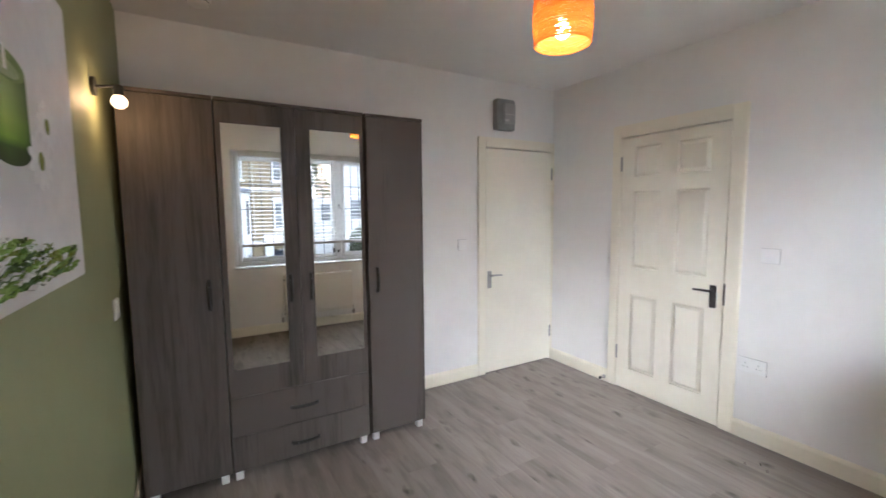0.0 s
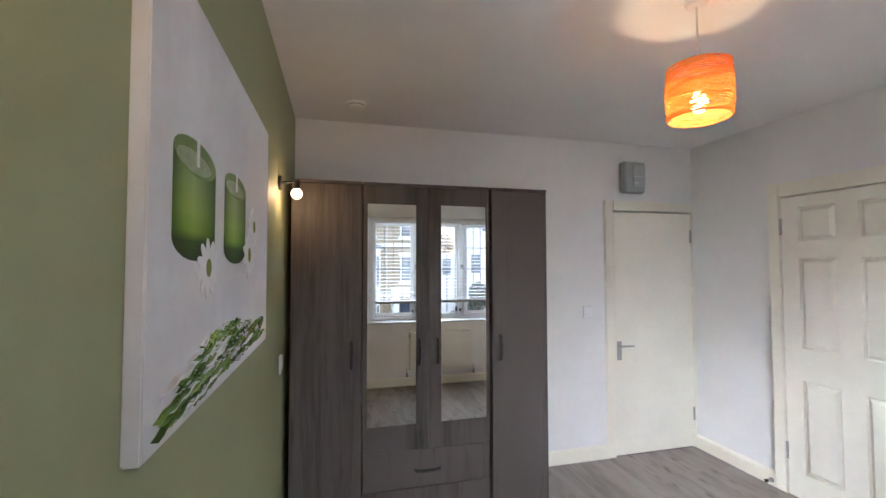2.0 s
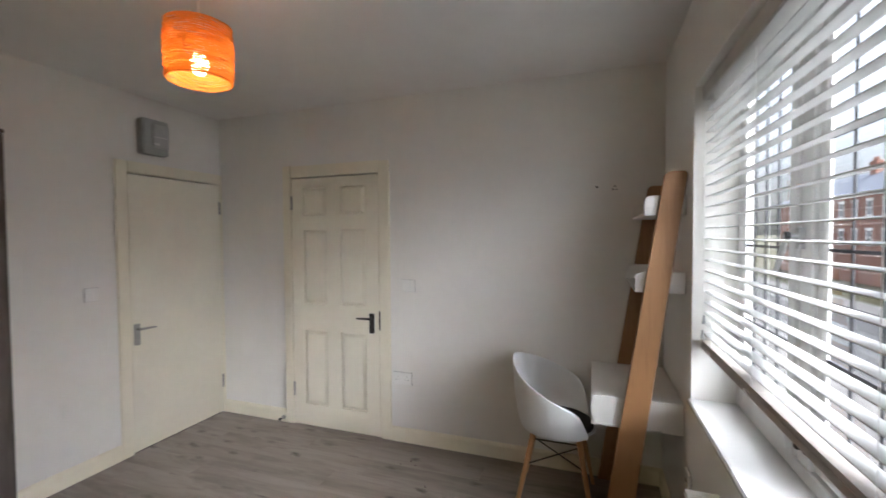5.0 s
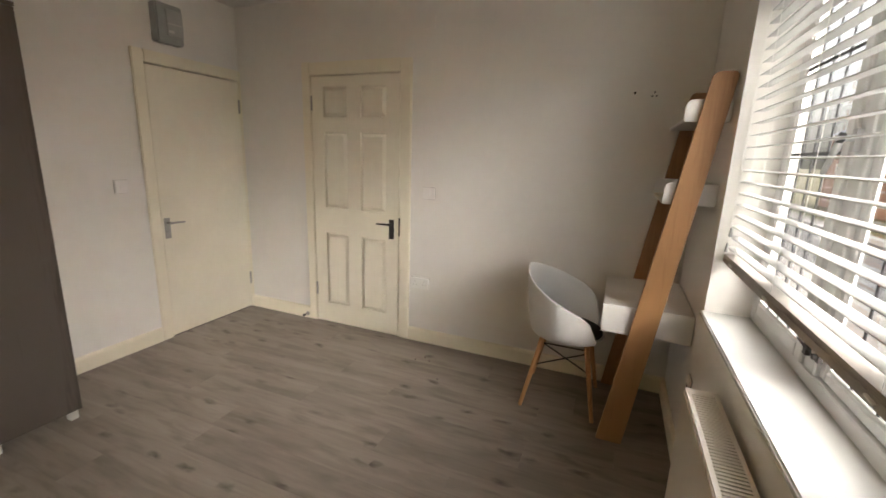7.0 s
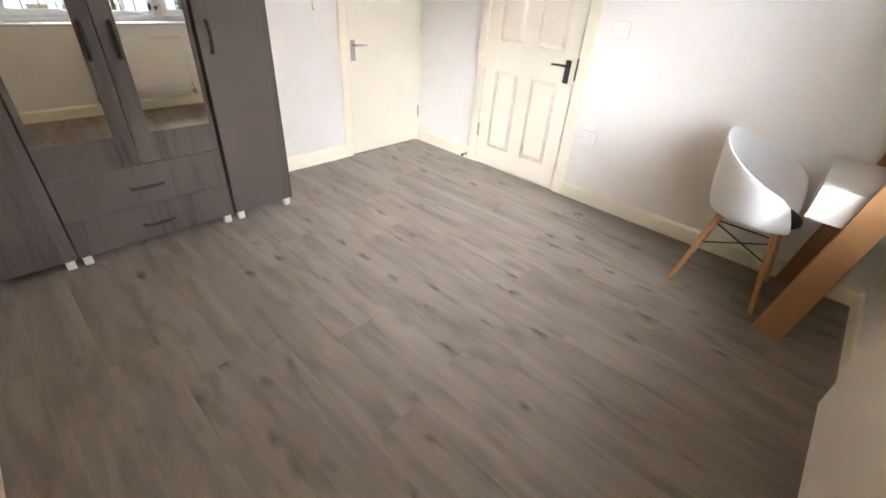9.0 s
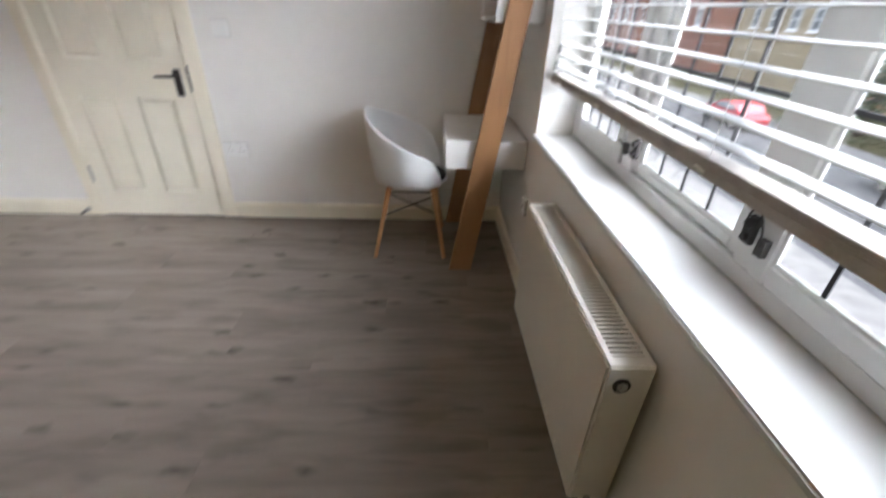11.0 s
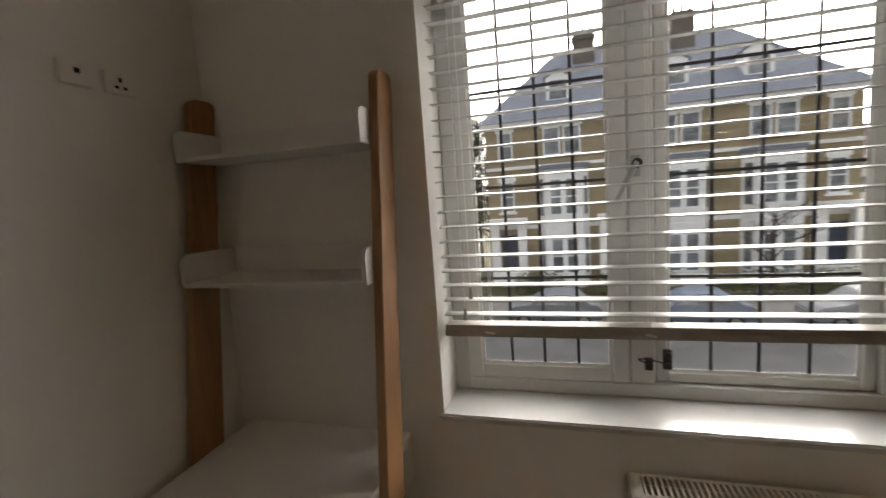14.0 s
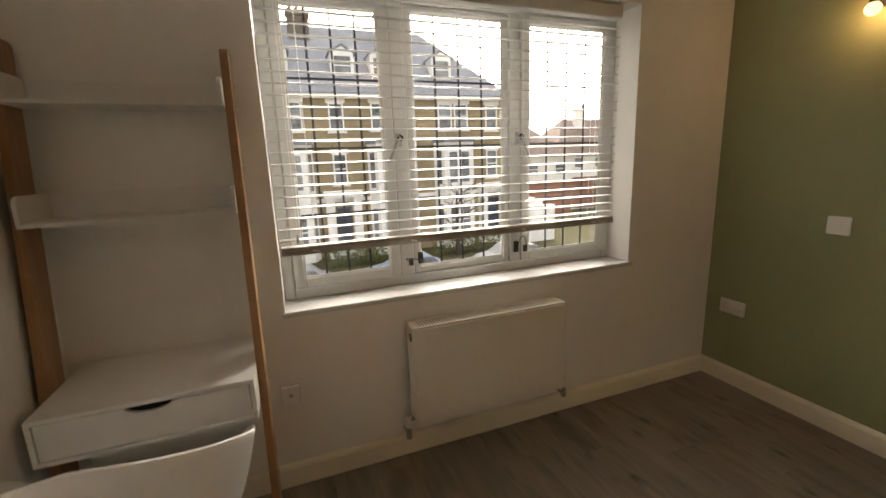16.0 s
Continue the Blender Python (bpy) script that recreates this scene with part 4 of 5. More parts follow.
# ---- canvas picture ----
def picture():
    y0, y1, z0, z1, x = 1.137, 2.165, 1.258, 2.035, 0.026
    base = (0, (y0 + y1) / 2, z0)
    p = empty("canvas_picture", base, "unframed canvas print of green candle glasses over rippled water", "picture")
    box("canvas", (0, y0, z0), (x, y1, z1), CANVAS, p, base, 0.003)
    dark = material("print_deep_green", (0.035, 0.075, 0.012), 0.7, vary=0.3, scale=14, second=(0.10, 0.20, 0.03))
    mid = material("print_leaf_green", (0.11, 0.24, 0.03), 0.7, vary=0.3, scale=16, second=(0.28, 0.42, 0.08))
    lite = material("print_lime", (0.19, 0.34, 0.05), 0.7, vary=0.2, scale=12, second=(0.40, 0.55, 0.16))
    pale = material("print_pale_green", (0.17, 0.27, 0.08), 0.7, vary=0.2, scale=12, second=(0.26, 0.36, 0.14))
    inner = material("print_glass_inside", (0.34, 0.43, 0.22), 0.7, vary=0.2, scale=12, second=(0.48, 0.55, 0.36))
    white = material("print_petal_white", (0.80, 0.80, 0.80), 0.7, vary=0.05, scale=20)
    olive = material("print_olive", (0.20, 0.24, 0.03), 0.7, vary=0.25, scale=30)
    layer = [0]

    def shape(name, pts, mat):
        layer[0] += 1
        h = x + 0.0004 + 0.00004 * layer[0]
        bm = bmesh.new()
        f = bm.faces.new([bm.verts.new((h, yy, zz)) for yy, zz in pts])
        if f.normal.x < 0:
            f.normal_flip()
        g = bmesh.ops.extrude_face_region(bm, geom=[f])
        bmesh.ops.translate(bm, verts=[v for v in g["geom"] if isinstance(v, bmesh.types.BMVert)], vec=(-(h - x + 0.0002), 0, 0))
        bmesh.ops.recalc_face_normals(bm, faces=bm.faces)
        return done(name, bm, mat, p, base)

    def oval(cy, cz, ry, rz, n=24, a0=0.0, a1=2 * math.pi):
        return [(cy + ry * math.cos(a0 + (a1 - a0) * i / n), cz + rz * math.sin(a0 + (a1 - a0) * i / n)) for i in range(n)]

    def tumbler(ya, yb, zb, zt, e):
        cy, r = (ya + yb) / 2, (yb - ya) / 2
        body = oval(cy, zb + e, r, e * 1.2, 16, math.pi, 2 * math.pi) + [(yb, zb + e), (yb, zt)] + [(ya, zt)]
        shape("printed_glass", body, glass_print("print_green_glass", ya, yb, zb, zt))
        shape("printed_rim", oval(cy, zt, r, e), pale)
        shape("printed_rim", oval(cy - r * 0.1, zt - e * 0.25, r * 0.8, e * 0.6), inner)
        shape("printed_candle", [(cy - 0.006, zt - e * 0.4), (cy + 0.012, zt - e * 0.4), (cy + 0.012, zt + e * 1.3), (cy - 0.006, zt + e * 1.2)], white)
    tumbler(1.227, 1.470, 1.550, 1.735, 0.034)
    tumbler(1.545, 1.775, 1.545, 1.738, 0.030)

    def flower(cy, cz, s, n=11):
        for i in range(n):
            a = 2 * math.pi * i / n
            pts = []
            for k in range(10):
                b = 2 * math.pi * k / 10
                u, v = s * 0.62 + s * 0.42 * math.cos(b), s * 0.19 * math.sin(b)
                pts.append((cy + u * math.cos(a) - v * math.sin(a), cz + 0.8 * (u * math.sin(a) + v * math.cos(a))))
            shape("printed_petal", pts, white)
        shape("printed_flower_eye", oval(cy, cz, s * 0.24, s * 0.26, 14), olive)
    flower(1.430, 1.530, 0.075)
    flower(1.835, 1.565, 0.085)
    flower(1.90, 1.655, 0.075)
    rng = random.Random(11)
    # rippled reflections
    for i in range(230):
        s = rng.random()
        u = rng.random()
        cy = 1.225 + 0.80 * s
        cz = 1.284 + 0.012 * s + 0.105 * u * (0.55 + 0.45 * math.sin(math.pi * min(1, s + 0.15)))
        if u > 0.75 and s < 0.2:
            continue
        w, t = min(2 * (cy - 1.165), rng.uniform(0.08, 0.24) * (1.1 - 0.6 * s) * (1.1 - 0.5 * u)), rng.uniform(0.0015, 0.0045)
        n = 10
        wave = rng.uniform(0.0015, 0.005)
        mid_line = [cz + wave * math.sin(k * 1.5 + i) + 0.10 * w * (k / n - 0.5) for k in range(n + 1)]
        up = [(cy - w / 2 + w * k / n, mid_line[k] + t * math.sin(math.pi * k / n)) for k in range(n + 1)]
        dn = [(cy - w / 2 + w * k / n, mid_line[k] - t * math.sin(math.pi * k / n)) for k in range(n - 1, 0, -1)]
        shape("printed_ripple", up + dn, (dark, CANVAS, mid, dark, CANVAS, lite, olive, mid)[i % 8])


picture()


# ---- switches, sockets and other wall fittings ----
def plate(name, label, centre, size, out, extras, group="", depth=0.012, mat=None):
    """A moulded plate: centre on the wall, size along the wall and up, out = axis away from the wall; extras: (along, up, w, h, rise, material)."""
    c, o = Vector(centre), Vector(out)
    al = Vector((0, 0, 1)).cross(o)
    rot = Matrix((al, o, Vector((0, 0, 1)))).transposed().to_4x4()
    m = Matrix.Translation(c) @ rot
    e = empty(name, centre, label, name.split("_")[-1], group)

    def piece(nm, u, v, w, h, d0, d1, mt, bev):
        bm = bmesh.new()
        put_box(bm, (u - w / 2, d0, v - h / 2), (u + w / 2, d1, v + h / 2))
        if bev:
            bmesh.ops.bevel(bm, geom=list(bm.edges), offset=bev, segments=2, affect="EDGES")
        bmesh.ops.transform(bm, matrix=m, verts=bm.verts)
        return done(nm, bm, mt, e, centre)
    if mat is None:
        # grey rim added for the thin outline of shadow and dirt round the plate
        piece("back_edge", 0, 0, size[0] + 0.003, size[1] + 0.003, 0, 0.003, SLOT, 0)
    piece("faceplate", 0, 0, size[0], size[1], 0, depth, mat or PLASTIC, 0.003)
    for nm, u, v, w, h, rise, mt in extras:
        piece(nm, u, v, w, h, depth - 0.001, depth + rise, mt, 0)


# grey that stands in for shade in pin slots and round plate edges
SLOT = material("shaded_slot", (0.35, 0.34, 0.33), 0.8)


def double_socket(centre, out, mat=None):
    ex = []
    for s in (-1, 1):
        ex += [("rocker", s * 0.014, 0.021, 0.010, 0.018, 0.003, PLASTIC), ("pin_slot", s * 0.036, 0.014, 0.004, 0.009, 0.0008, SLOT), ("pin_slot", s * 0.036 - 0.011, -0.010, 0.008, 0.004, 0.0008, SLOT), ("pin_slot", s * 0.036 + 0.011, -0.010, 0.008, 0.004, 0.0008, SLOT)]
    plate("wall_socket", "white plastic double wall socket", centre, (0.148, 0.087), out, [] if mat else ex, "wall sockets", 0.006 if mat else 0.012, mat)


double_socket((W, 1.720, 0.472), (-1, 0, 0))
double_socket((0, 0.170, 0.482), (1, 0, 0))
double_socket((2.116, L, 0.461), (0, -1, 0), WALL)
plate("light_switch", "white plastic light switch", (W, 1.662, 1.158), (0.092, 0.086), (-1, 0, 0), [("rocker", 0, 0, 0.022, 0.034, 0.004, PLASTIC)], "light switches")
plate("light_switch", "white plastic light switch", (0, 0.622, 1.034), (0.092, 0.086), (1, 0, 0), [("rocker", 0, 0, 0.022, 0.034, 0.004, PLASTIC)], "light switches")
plate("light_switch", "white plastic light switch", (0, 2.765, 1.03), (0.088, 0.086), (1, 0, 0), [("rocker", 0, 0, 0.022, 0.034, 0.004, PLASTIC)], "light switches")
plate("light_switch", "white plastic light switch", (2.217, L, 1.157), (0.080, 0.086), (0, -1, 0), [("rocker", 0, 0, 0.020, 0.034, 0.004, PLASTIC)], "light switches")
plate("aerial_socket", "small white aerial socket", (2.512, 0, 0.437), (0.075, 0.082), (0, 1, 0), [("outlet", 0, 0, 0.014, 0.014, 0.004, CHROME)])
plate("aerial_socket", "painted-over wall plate with a hole", (W, 0.385, 1.808), (0.072, 0.056), (-1, 0, 0), [("outlet_hole", 0.006, 0.008, 0.012, 0.012, 0.0015, DARKGAP)], "high wall plates", 0.009, WALL)
plate("wall_socket", "painted-over high single socket plate", (W, 0.276, 1.808), (0.085, 0.056), (-1, 0, 0), [("pin_slot", 0, 0.010, 0.007, 0.011, 0.0015, DARKGAP), ("pin_slot", 0.011, -0.010, 0.009, 0.007, 0.0015, DARKGAP), ("pin_slot", -0.011, -0.010, 0.009, 0.007, 0.0015, DARKGAP)], "high wall plates", 0.009, WALL)
plate("blank_plate", "painted-over blank wall plate", (W, 1.684, 2.289), (0.078, 0.078), (-1, 0, 0), [], "", 0.008, WALL)

# consumer box over the plain door
fb = empty("fuse_box", (2.625, L, 2.118), "grey plastic fuse box mounted over the door", "fuse box")
box("case", (2.530, L - 0.072, 2.118), (2.718, L, 2.368), GREYBOX, fb, (2.625, L, 2.118), 0.008)
box("cover", (2.590, L - 0.084, 2.165), (2.712, L - 0.071, 2.335), material("grey_cover", (0.44, 0.45, 0.45), 0.35, vary=0.04, scale=20), fb, (2.625, L, 2.118), 0.005)
boxes("cover_ridge", [((2.600, L - 0.087, 2.24), (2.700, L - 0.083, 2.246)), ((2.600, L - 0.087, 2.185), (2.64, L - 0.083, 2.20))], material("pale_grey_label", (0.62, 0.62, 0.61), 0.5), fb, (2.625, L, 2.118))

# smoke alarm
sm = empty("smoke_alarm", (0.39, 3.08, H), "round white smoke alarm on the ceiling", "smoke alarm")
lathe("body", [(0.0, -0.036), (0.030, -0.036), (0.046, -0.030), (0.052, -0.018), (0.052, -0.012), (0.060, -0.010), (0.062, 0.0)], (0.39, 3.08, H), PLASTIC, sm, (0.39, 3.08, H))
lathe("vent_ring", [(0.0525, -0.020), (0.0535, -0.018), (0.0525, -0.014)], (0.39, 3.08, H), GREYBOX, sm, (0.39, 3.08, H))

# door stop on the skirting
ds = empty("door_stop", (W - 0.018, 2.79, 0.04), "small chrome door stop on the skirting board", "door stop")
bm = bmesh.new()
put_tube(bm, (W - 0.018, 2.79, 0.04), (W - 0.026, 2.79, 0.04), 0.016, n=14)
put_tube(bm, (W - 0.026, 2.79, 0.04), (W - 0.060, 2.79, 0.04), 0.006, n=10)
done("stem", bm, CHROME, ds, (W - 0.018, 2.79, 0.04))
bm = bmesh.new()
put_tube(bm, (W - 0.060, 2.79, 0.04), (W - 0.074, 2.79, 0.04), 0.011, n=14)
done("buffer", bm, BLACK, ds, (W - 0.018, 2.79, 0.04))


# ---- outside: street and houses opposite ----
GZ = -4.6
YBRICK = brickwork("yellow_stock_brick", (0.44, 0.34, 0.19), (0.36, 0.27, 0.14), (0.40, 0.35, 0.27), 0.23)
RBRICK = brickwork("red_brick", (0.34, 0.12, 0.07), (0.26, 0.09, 0.055), (0.3, 0.25, 0.2), 0.23)
OBRICK = brickwork("orange_brown_brick", (0.42, 0.24, 0.11), (0.34, 0.18, 0.085), (0.38, 0.32, 0.25), 0.23)
GBRICK = brickwork("sooty_brick", (0.20, 0.16, 0.12), (0.15, 0.12, 0.10), (0.2, 0.18, 0.16), 0.23)
SLATE = material("slate_roof", (0.22, 0.23, 0.26), 0.95, vary=0.2, scale=3, stretch=(1, 1, 6))
TILE = material("brown_tile_roof", (0.17, 0.128, 0.112), 0.8, vary=0.2, scale=3, stretch=(1, 1, 6))
STUCCO = material("white_stucco", (0.82, 0.80, 0.76), 0.8, vary=0.08, scale=1.2)
FRAMEW = material("white_sash_paint", (0.84, 0.84, 0.83), 0.5, vary=0.03, scale=4)
ASPHALT = material("asphalt", (0.075, 0.073, 0.072), 0.85, vary=0.2, scale=1.0)
PAVING = material("paving", (0.16, 0.15, 0.138), 0.85, vary=0.15, scale=2)
GRASS = material("verge_grass", (0.05, 0.056, 0.02), 0.9, vary=0.35, scale=3, second=(0.085, 0.07, 0.035))
LEAF = material("evergreen_leaf", (0.035, 0.055, 0.022), 0.7, vary=0.4, scale=3, second=(0.09, 0.11, 0.04))
HEDGE = material("hedge_leaf", (0.06, 0.085, 0.02), 0.7, vary=0.4, scale=3, second=(0.13, 0.14, 0.04))
BARK = material("bark", (0.06, 0.045, 0.035), 0.9, vary=0.3, scale=12)
TYRE = material("tyre", (0.015, 0.015, 0.016), 0.8)
DOORB = material("dark_blue_door", (0.02, 0.03, 0.06), 0.4)

tagged(box("ground", (-2500, -2500, GZ - 0.5), (2500, 2500, GZ - 0.12), GRASS), "grass and earth ground", kind="structure")
tagged(box("road", (-160, -19.6, GZ - 0.13), (160, -10.5, GZ - 0.06), ASPHALT), "grey asphalt road", kind="structure")
tagged(box("pavement", (-160, -10.5, GZ - 0.13), (160, -0.32, GZ + 0.04), PAVING), "paved footway and forecourt", kind="structure")
tagged(box("pavement_far", (-160, -22.0, GZ - 0.13), (160, -19.6, GZ + 0.04), PAVING), "paved footway across the road", kind="structure")


def house_windows(parent, base, spec, yf):
    """Sash windows: (x, z, w, h); stone head and sill, painted frame, dark glass."""
    for x, z, w, h in spec:
        bm = bmesh.new()
        ring(bm, x - w / 2, x + w / 2, z - h / 2, z + h / 2, 0.09, yf - 0.06, yf + 0.06)
        put_box(bm, (x - w / 2 + 0.09, yf - 0.05, z - 0.04), (x + w / 2 - 0.09, yf + 0.045, z + 0.04))
        fr = done("window", bm, FRAMEW, parent, base)
        g = box("pane", (x - w / 2 + 0.085, yf + 0.004, z - h / 2 + 0.085), (x + w / 2 - 0.085, yf + 0.022, z + h / 2 - 0.085), DARKGLASS)
        child(g, fr).matrix_parent_inverse = Matrix()
        boxes("stone_dressing", [((x - w / 2 - 0.14, yf + 0.003, z + h / 2), (x + w / 2 + 0.14, yf + 0.07, z + h / 2 + 0.26)), ((x - w / 2 - 0.14, yf + 0.003, z - h / 2 - 0.14), (x + w / 2 + 0.14, yf + 0.12, z - h / 2))], STUCCO, parent, base)


def hip_roof(name, x0, x1, y0, y1, z0, z1, run, mat, parent, base):
    bm = bmesh.new()
    ym = (y0 + y1) / 2
    v = [bm.verts.new(p) for p in ((x0, y1, z0), (x1, y1, z0), (x1, y0, z0), (x0, y0, z0), (x0 + run, ym, z1), (x1 - run, ym, z1))]
    for f in ((0, 1, 5, 4), (1, 2, 5), (2, 3, 4, 5), (3, 0, 4), (3, 2, 1, 0)):
        bm.faces.new([v[i] for i in f])
    bmesh.ops.recalc_face_normals(bm, faces=bm.faces)
    return done(name, bm, mat, parent, base)


def bay(parent, base, x, w, z0, z1, yf, d, mat):
    """A canted bay of two storeys with its own lights and a lead top."""
    pts = [(x - w / 2, yf, z0), (x - w / 2 + 0.45, yf + d, z0), (x + w / 2 - 0.45, yf + d, z0), (x + w / 2, yf, z0)]
    extrude_outline("bay", pts, (0, 0, z1 - z0), mat, parent, base)
    top = [(x - w / 2 - 0.12, yf, z1), (x - w / 2 + 0.38, yf + d + 0.12, z1), (x + w / 2 - 0.38, yf + d + 0.12, z1), (x + w / 2 + 0.12, yf, z1)]
    extrude_outline("bay_cornice", top, (0, 0, 0.28), SLATE, parent, base)
    n = 2
    for k in range(n):
        zc = z0 + (z1 - z0) * (k + 0.5) / n + 0.15
        h = (z1 - z0) / n * 0.62
        ww = w - 0.9 - 0.5
        fr = bmesh.new()
        ring(fr, x - ww / 2, x + ww / 2, zc - h / 2, zc + h / 2, 0.10, yf + d - 0.02, yf + d + 0.03)
        put_box(fr, (x - ww / 2 + 0.1, yf + d - 0.02, zc - 0.04), (x + ww / 2 - 0.1, yf + d + 0.025, zc + 0.04))
        put_box(fr, (x - 0.16, yf + d - 0.018, zc - h / 2 + 0.1), (x + 0.16, yf + d + 0.04, zc + h / 2 - 0.1))
        f = done("window", fr, FRAMEW, parent, base)
        g = box("pane", (x - ww / 2 + 0.09, yf + d - 0.01, zc - h / 2 + 0.09), (x + ww / 2 - 0.09, yf + d + 0.012, zc + h / 2 - 0.09), DARKGLASS)
        child(g, f).matrix_parent_inverse = Matrix()
        # narrow lights in the canted sides
        for s in (-1, 1):
            a = Vector((x + s * w / 2, yf, 0))
            b = Vector((x + s * (w / 2 - 0.45), yf + d, 0))
            m = (a + b) / 2 + Vector((s * 0.01, 0.012, zc))
            e = (b - a).normalized() * 0.24
            o = Vector((s * d, 0.45, 0)).normalized() * 0.02
            q = [m - e + Vector((0, 0, -h / 2)), m + e + Vector((0, 0, -h / 2)), m + e + Vector((0, 0, h / 2)), m - e + Vector((0, 0, h / 2))]
            extrude_outline("side_light", q, o, DARKGLASS, parent, base)


def dormer(parent, base, x, z, yf, w=1.5, h=1.55):
    extrude_outline("dormer", [(x - w / 2, yf, z - h / 2), (x + w / 2, yf, z - h / 2), (x + w / 2, yf, z + h / 2), (x, yf, z + h / 2 + 0.42), (x - w / 2, yf, z + h / 2)], (0, -3.0, 0), FRAMEW, parent, base)
    extrude_outline("dormer_roof", [(x - w / 2 - 0.15, yf + 0.1, z + h / 2 - 0.08), (x, yf + 0.1, z + h / 2 + 0.44), (x + w / 2 + 0.15, yf + 0.1, z + h / 2 - 0.08), (x + w / 2 + 0.15, yf + 0.1, z + h / 2 + 0.04), (x, yf + 0.1, z + h / 2 + 0.58), (x - w / 2 - 0.15, yf + 0.1, z + h / 2 + 0.04)], (0, -3.2, 0), SLATE, parent, base)
    fr = bmesh.new()
    ring(fr, x - w / 2 + 0.12, x + w / 2 - 0.12, z - h / 2 + 0.1, z + h / 2 - 0.1, 0.1, yf, yf + 0.05)
    put_box(fr, (x - w / 2 + 0.2, yf, z - 0.04), (x + w / 2 - 0.2, yf + 0.045, z + 0.04))
    f = done("window", fr, FRAMEW, parent, base)
    g = box("pane", (x - w / 2 + 0.2, yf + 0.004, z - h / 2 + 0.18), (x + w / 2 - 0.2, yf + 0.03, z + h / 2 - 0.18), DARKGLASS)
    child(g, f).matrix_parent_inverse = Matrix()


def chimney(parent, base, x, y, z0, z1, mat=None):
    boxes("chimney", [((x - 0.7, y - 0.35, z0), (x + 0.7, y + 0.35, z1)), ((x - 0.8, y - 0.45, z1 - 0.35), (x + 0.8, y + 0.45, z1 - 0.15))], mat or GBRICK, parent, base)
    bm = bmesh.new()
    for k in (-0.45, 0, 0.45):
        put_tube(bm, (x + k, y, z1), (x + k, y, z1 + 0.5), 0.14, 0.11, n=10)
    done("chimney_pots", bm, RBRICK, parent, base)


def terrace():
    x0, x1, yf, yb, ze = -13.6, 6.75, -27.0, -37.0, 5.95
    base = ((x0 + x1) / 2, -32, GZ - 0.13)
    h = empty("terrace_house", base, "three-storey yellow brick Victorian terrace with white bays", "house")
    box("wall", (x0, yb, GZ - 0.13), (x1, yf, ze), YBRICK, h, base)
    boxes("eaves_cornice", [((x0 - 0.25, yb - 0.25, ze - 0.30), (x1 + 0.25, yf + 0.30, ze))], STUCCO, h, base)
    boxes("string_course", [((x0 - 0.03, yf + 0.002, 2.95), (x1 + 0.03, yf + 0.09, 3.15)), ((x0 - 0.03, yf + 0.002, -0.95), (x1 + 0.03, yf + 0.09, -0.70))], STUCCO, h, base)
    hip_roof("roof", x0 - 0.45, x1 + 0.45, yb - 0.45, yf + 0.45, ze, 11.3, 5.2, SLATE, h, base)
    for x in (2.0, -2.15, -4.75, -9.1):
        dormer(h, base, x, 7.85, yf - 0.9)
    chimney(h, base, 0.2, -31.0, 7.5, 11.9)
    chimney(h, base, -5.9, -31.0, 7.5, 12.3)
    for x in (1.9, -4.75, -9.5):
        bay(h, base, x, 3.1, GZ - 0.1, 2.75, yf, 1.0, STUCCO)
        house_windows(h, base, [(x - 0.62, 4.55, 1.05, 1.75), (x + 0.62, 4.55, 1.05, 1.75)], yf)
    house_windows(h, base, [(5.45, 4.5, 0.95, 1.75), (-1.35, 4.5, 0.95, 1.75), (-12.55, 4.5, 0.95, 1.75), (5.45, 1.2, 0.9, 2.0), (-1.35, 1.2, 0.9, 2.0), (-12.55, 1.2, 0.9, 2.0)], yf)
    for x in (5.45, -1.35, -12.55):
        boxes("porch", [((x - 1.15, yf + 0.002, GZ - 0.1), (x - 0.62, yf + 0.55, -0.65)), ((x + 0.62, yf + 0.002, GZ - 0.1), (x + 1.15, yf + 0.55, -0.65)), ((x - 1.25, yf + 0.002, -0.65), (x + 1.25, yf + 0.65, -0.20)), ((x - 0.62, yf + 0.002, GZ - 0.1), (x + 0.62, yf + 0.8, -3.75))], STUCCO, h, base)
        box("front_door", (x - 0.5, yf + 0.002, -3.75), (x + 0.5, yf + 0.05, -1.35), DOORB, h, base)
        lathe("fanlight", [(0.0, -0.02), (0.5, -0.02), (0.5, 0.02), (0.0, 0.02)], (x, yf + 0.03, -1.3), DARKGLASS, h, base, 16)


terrace()


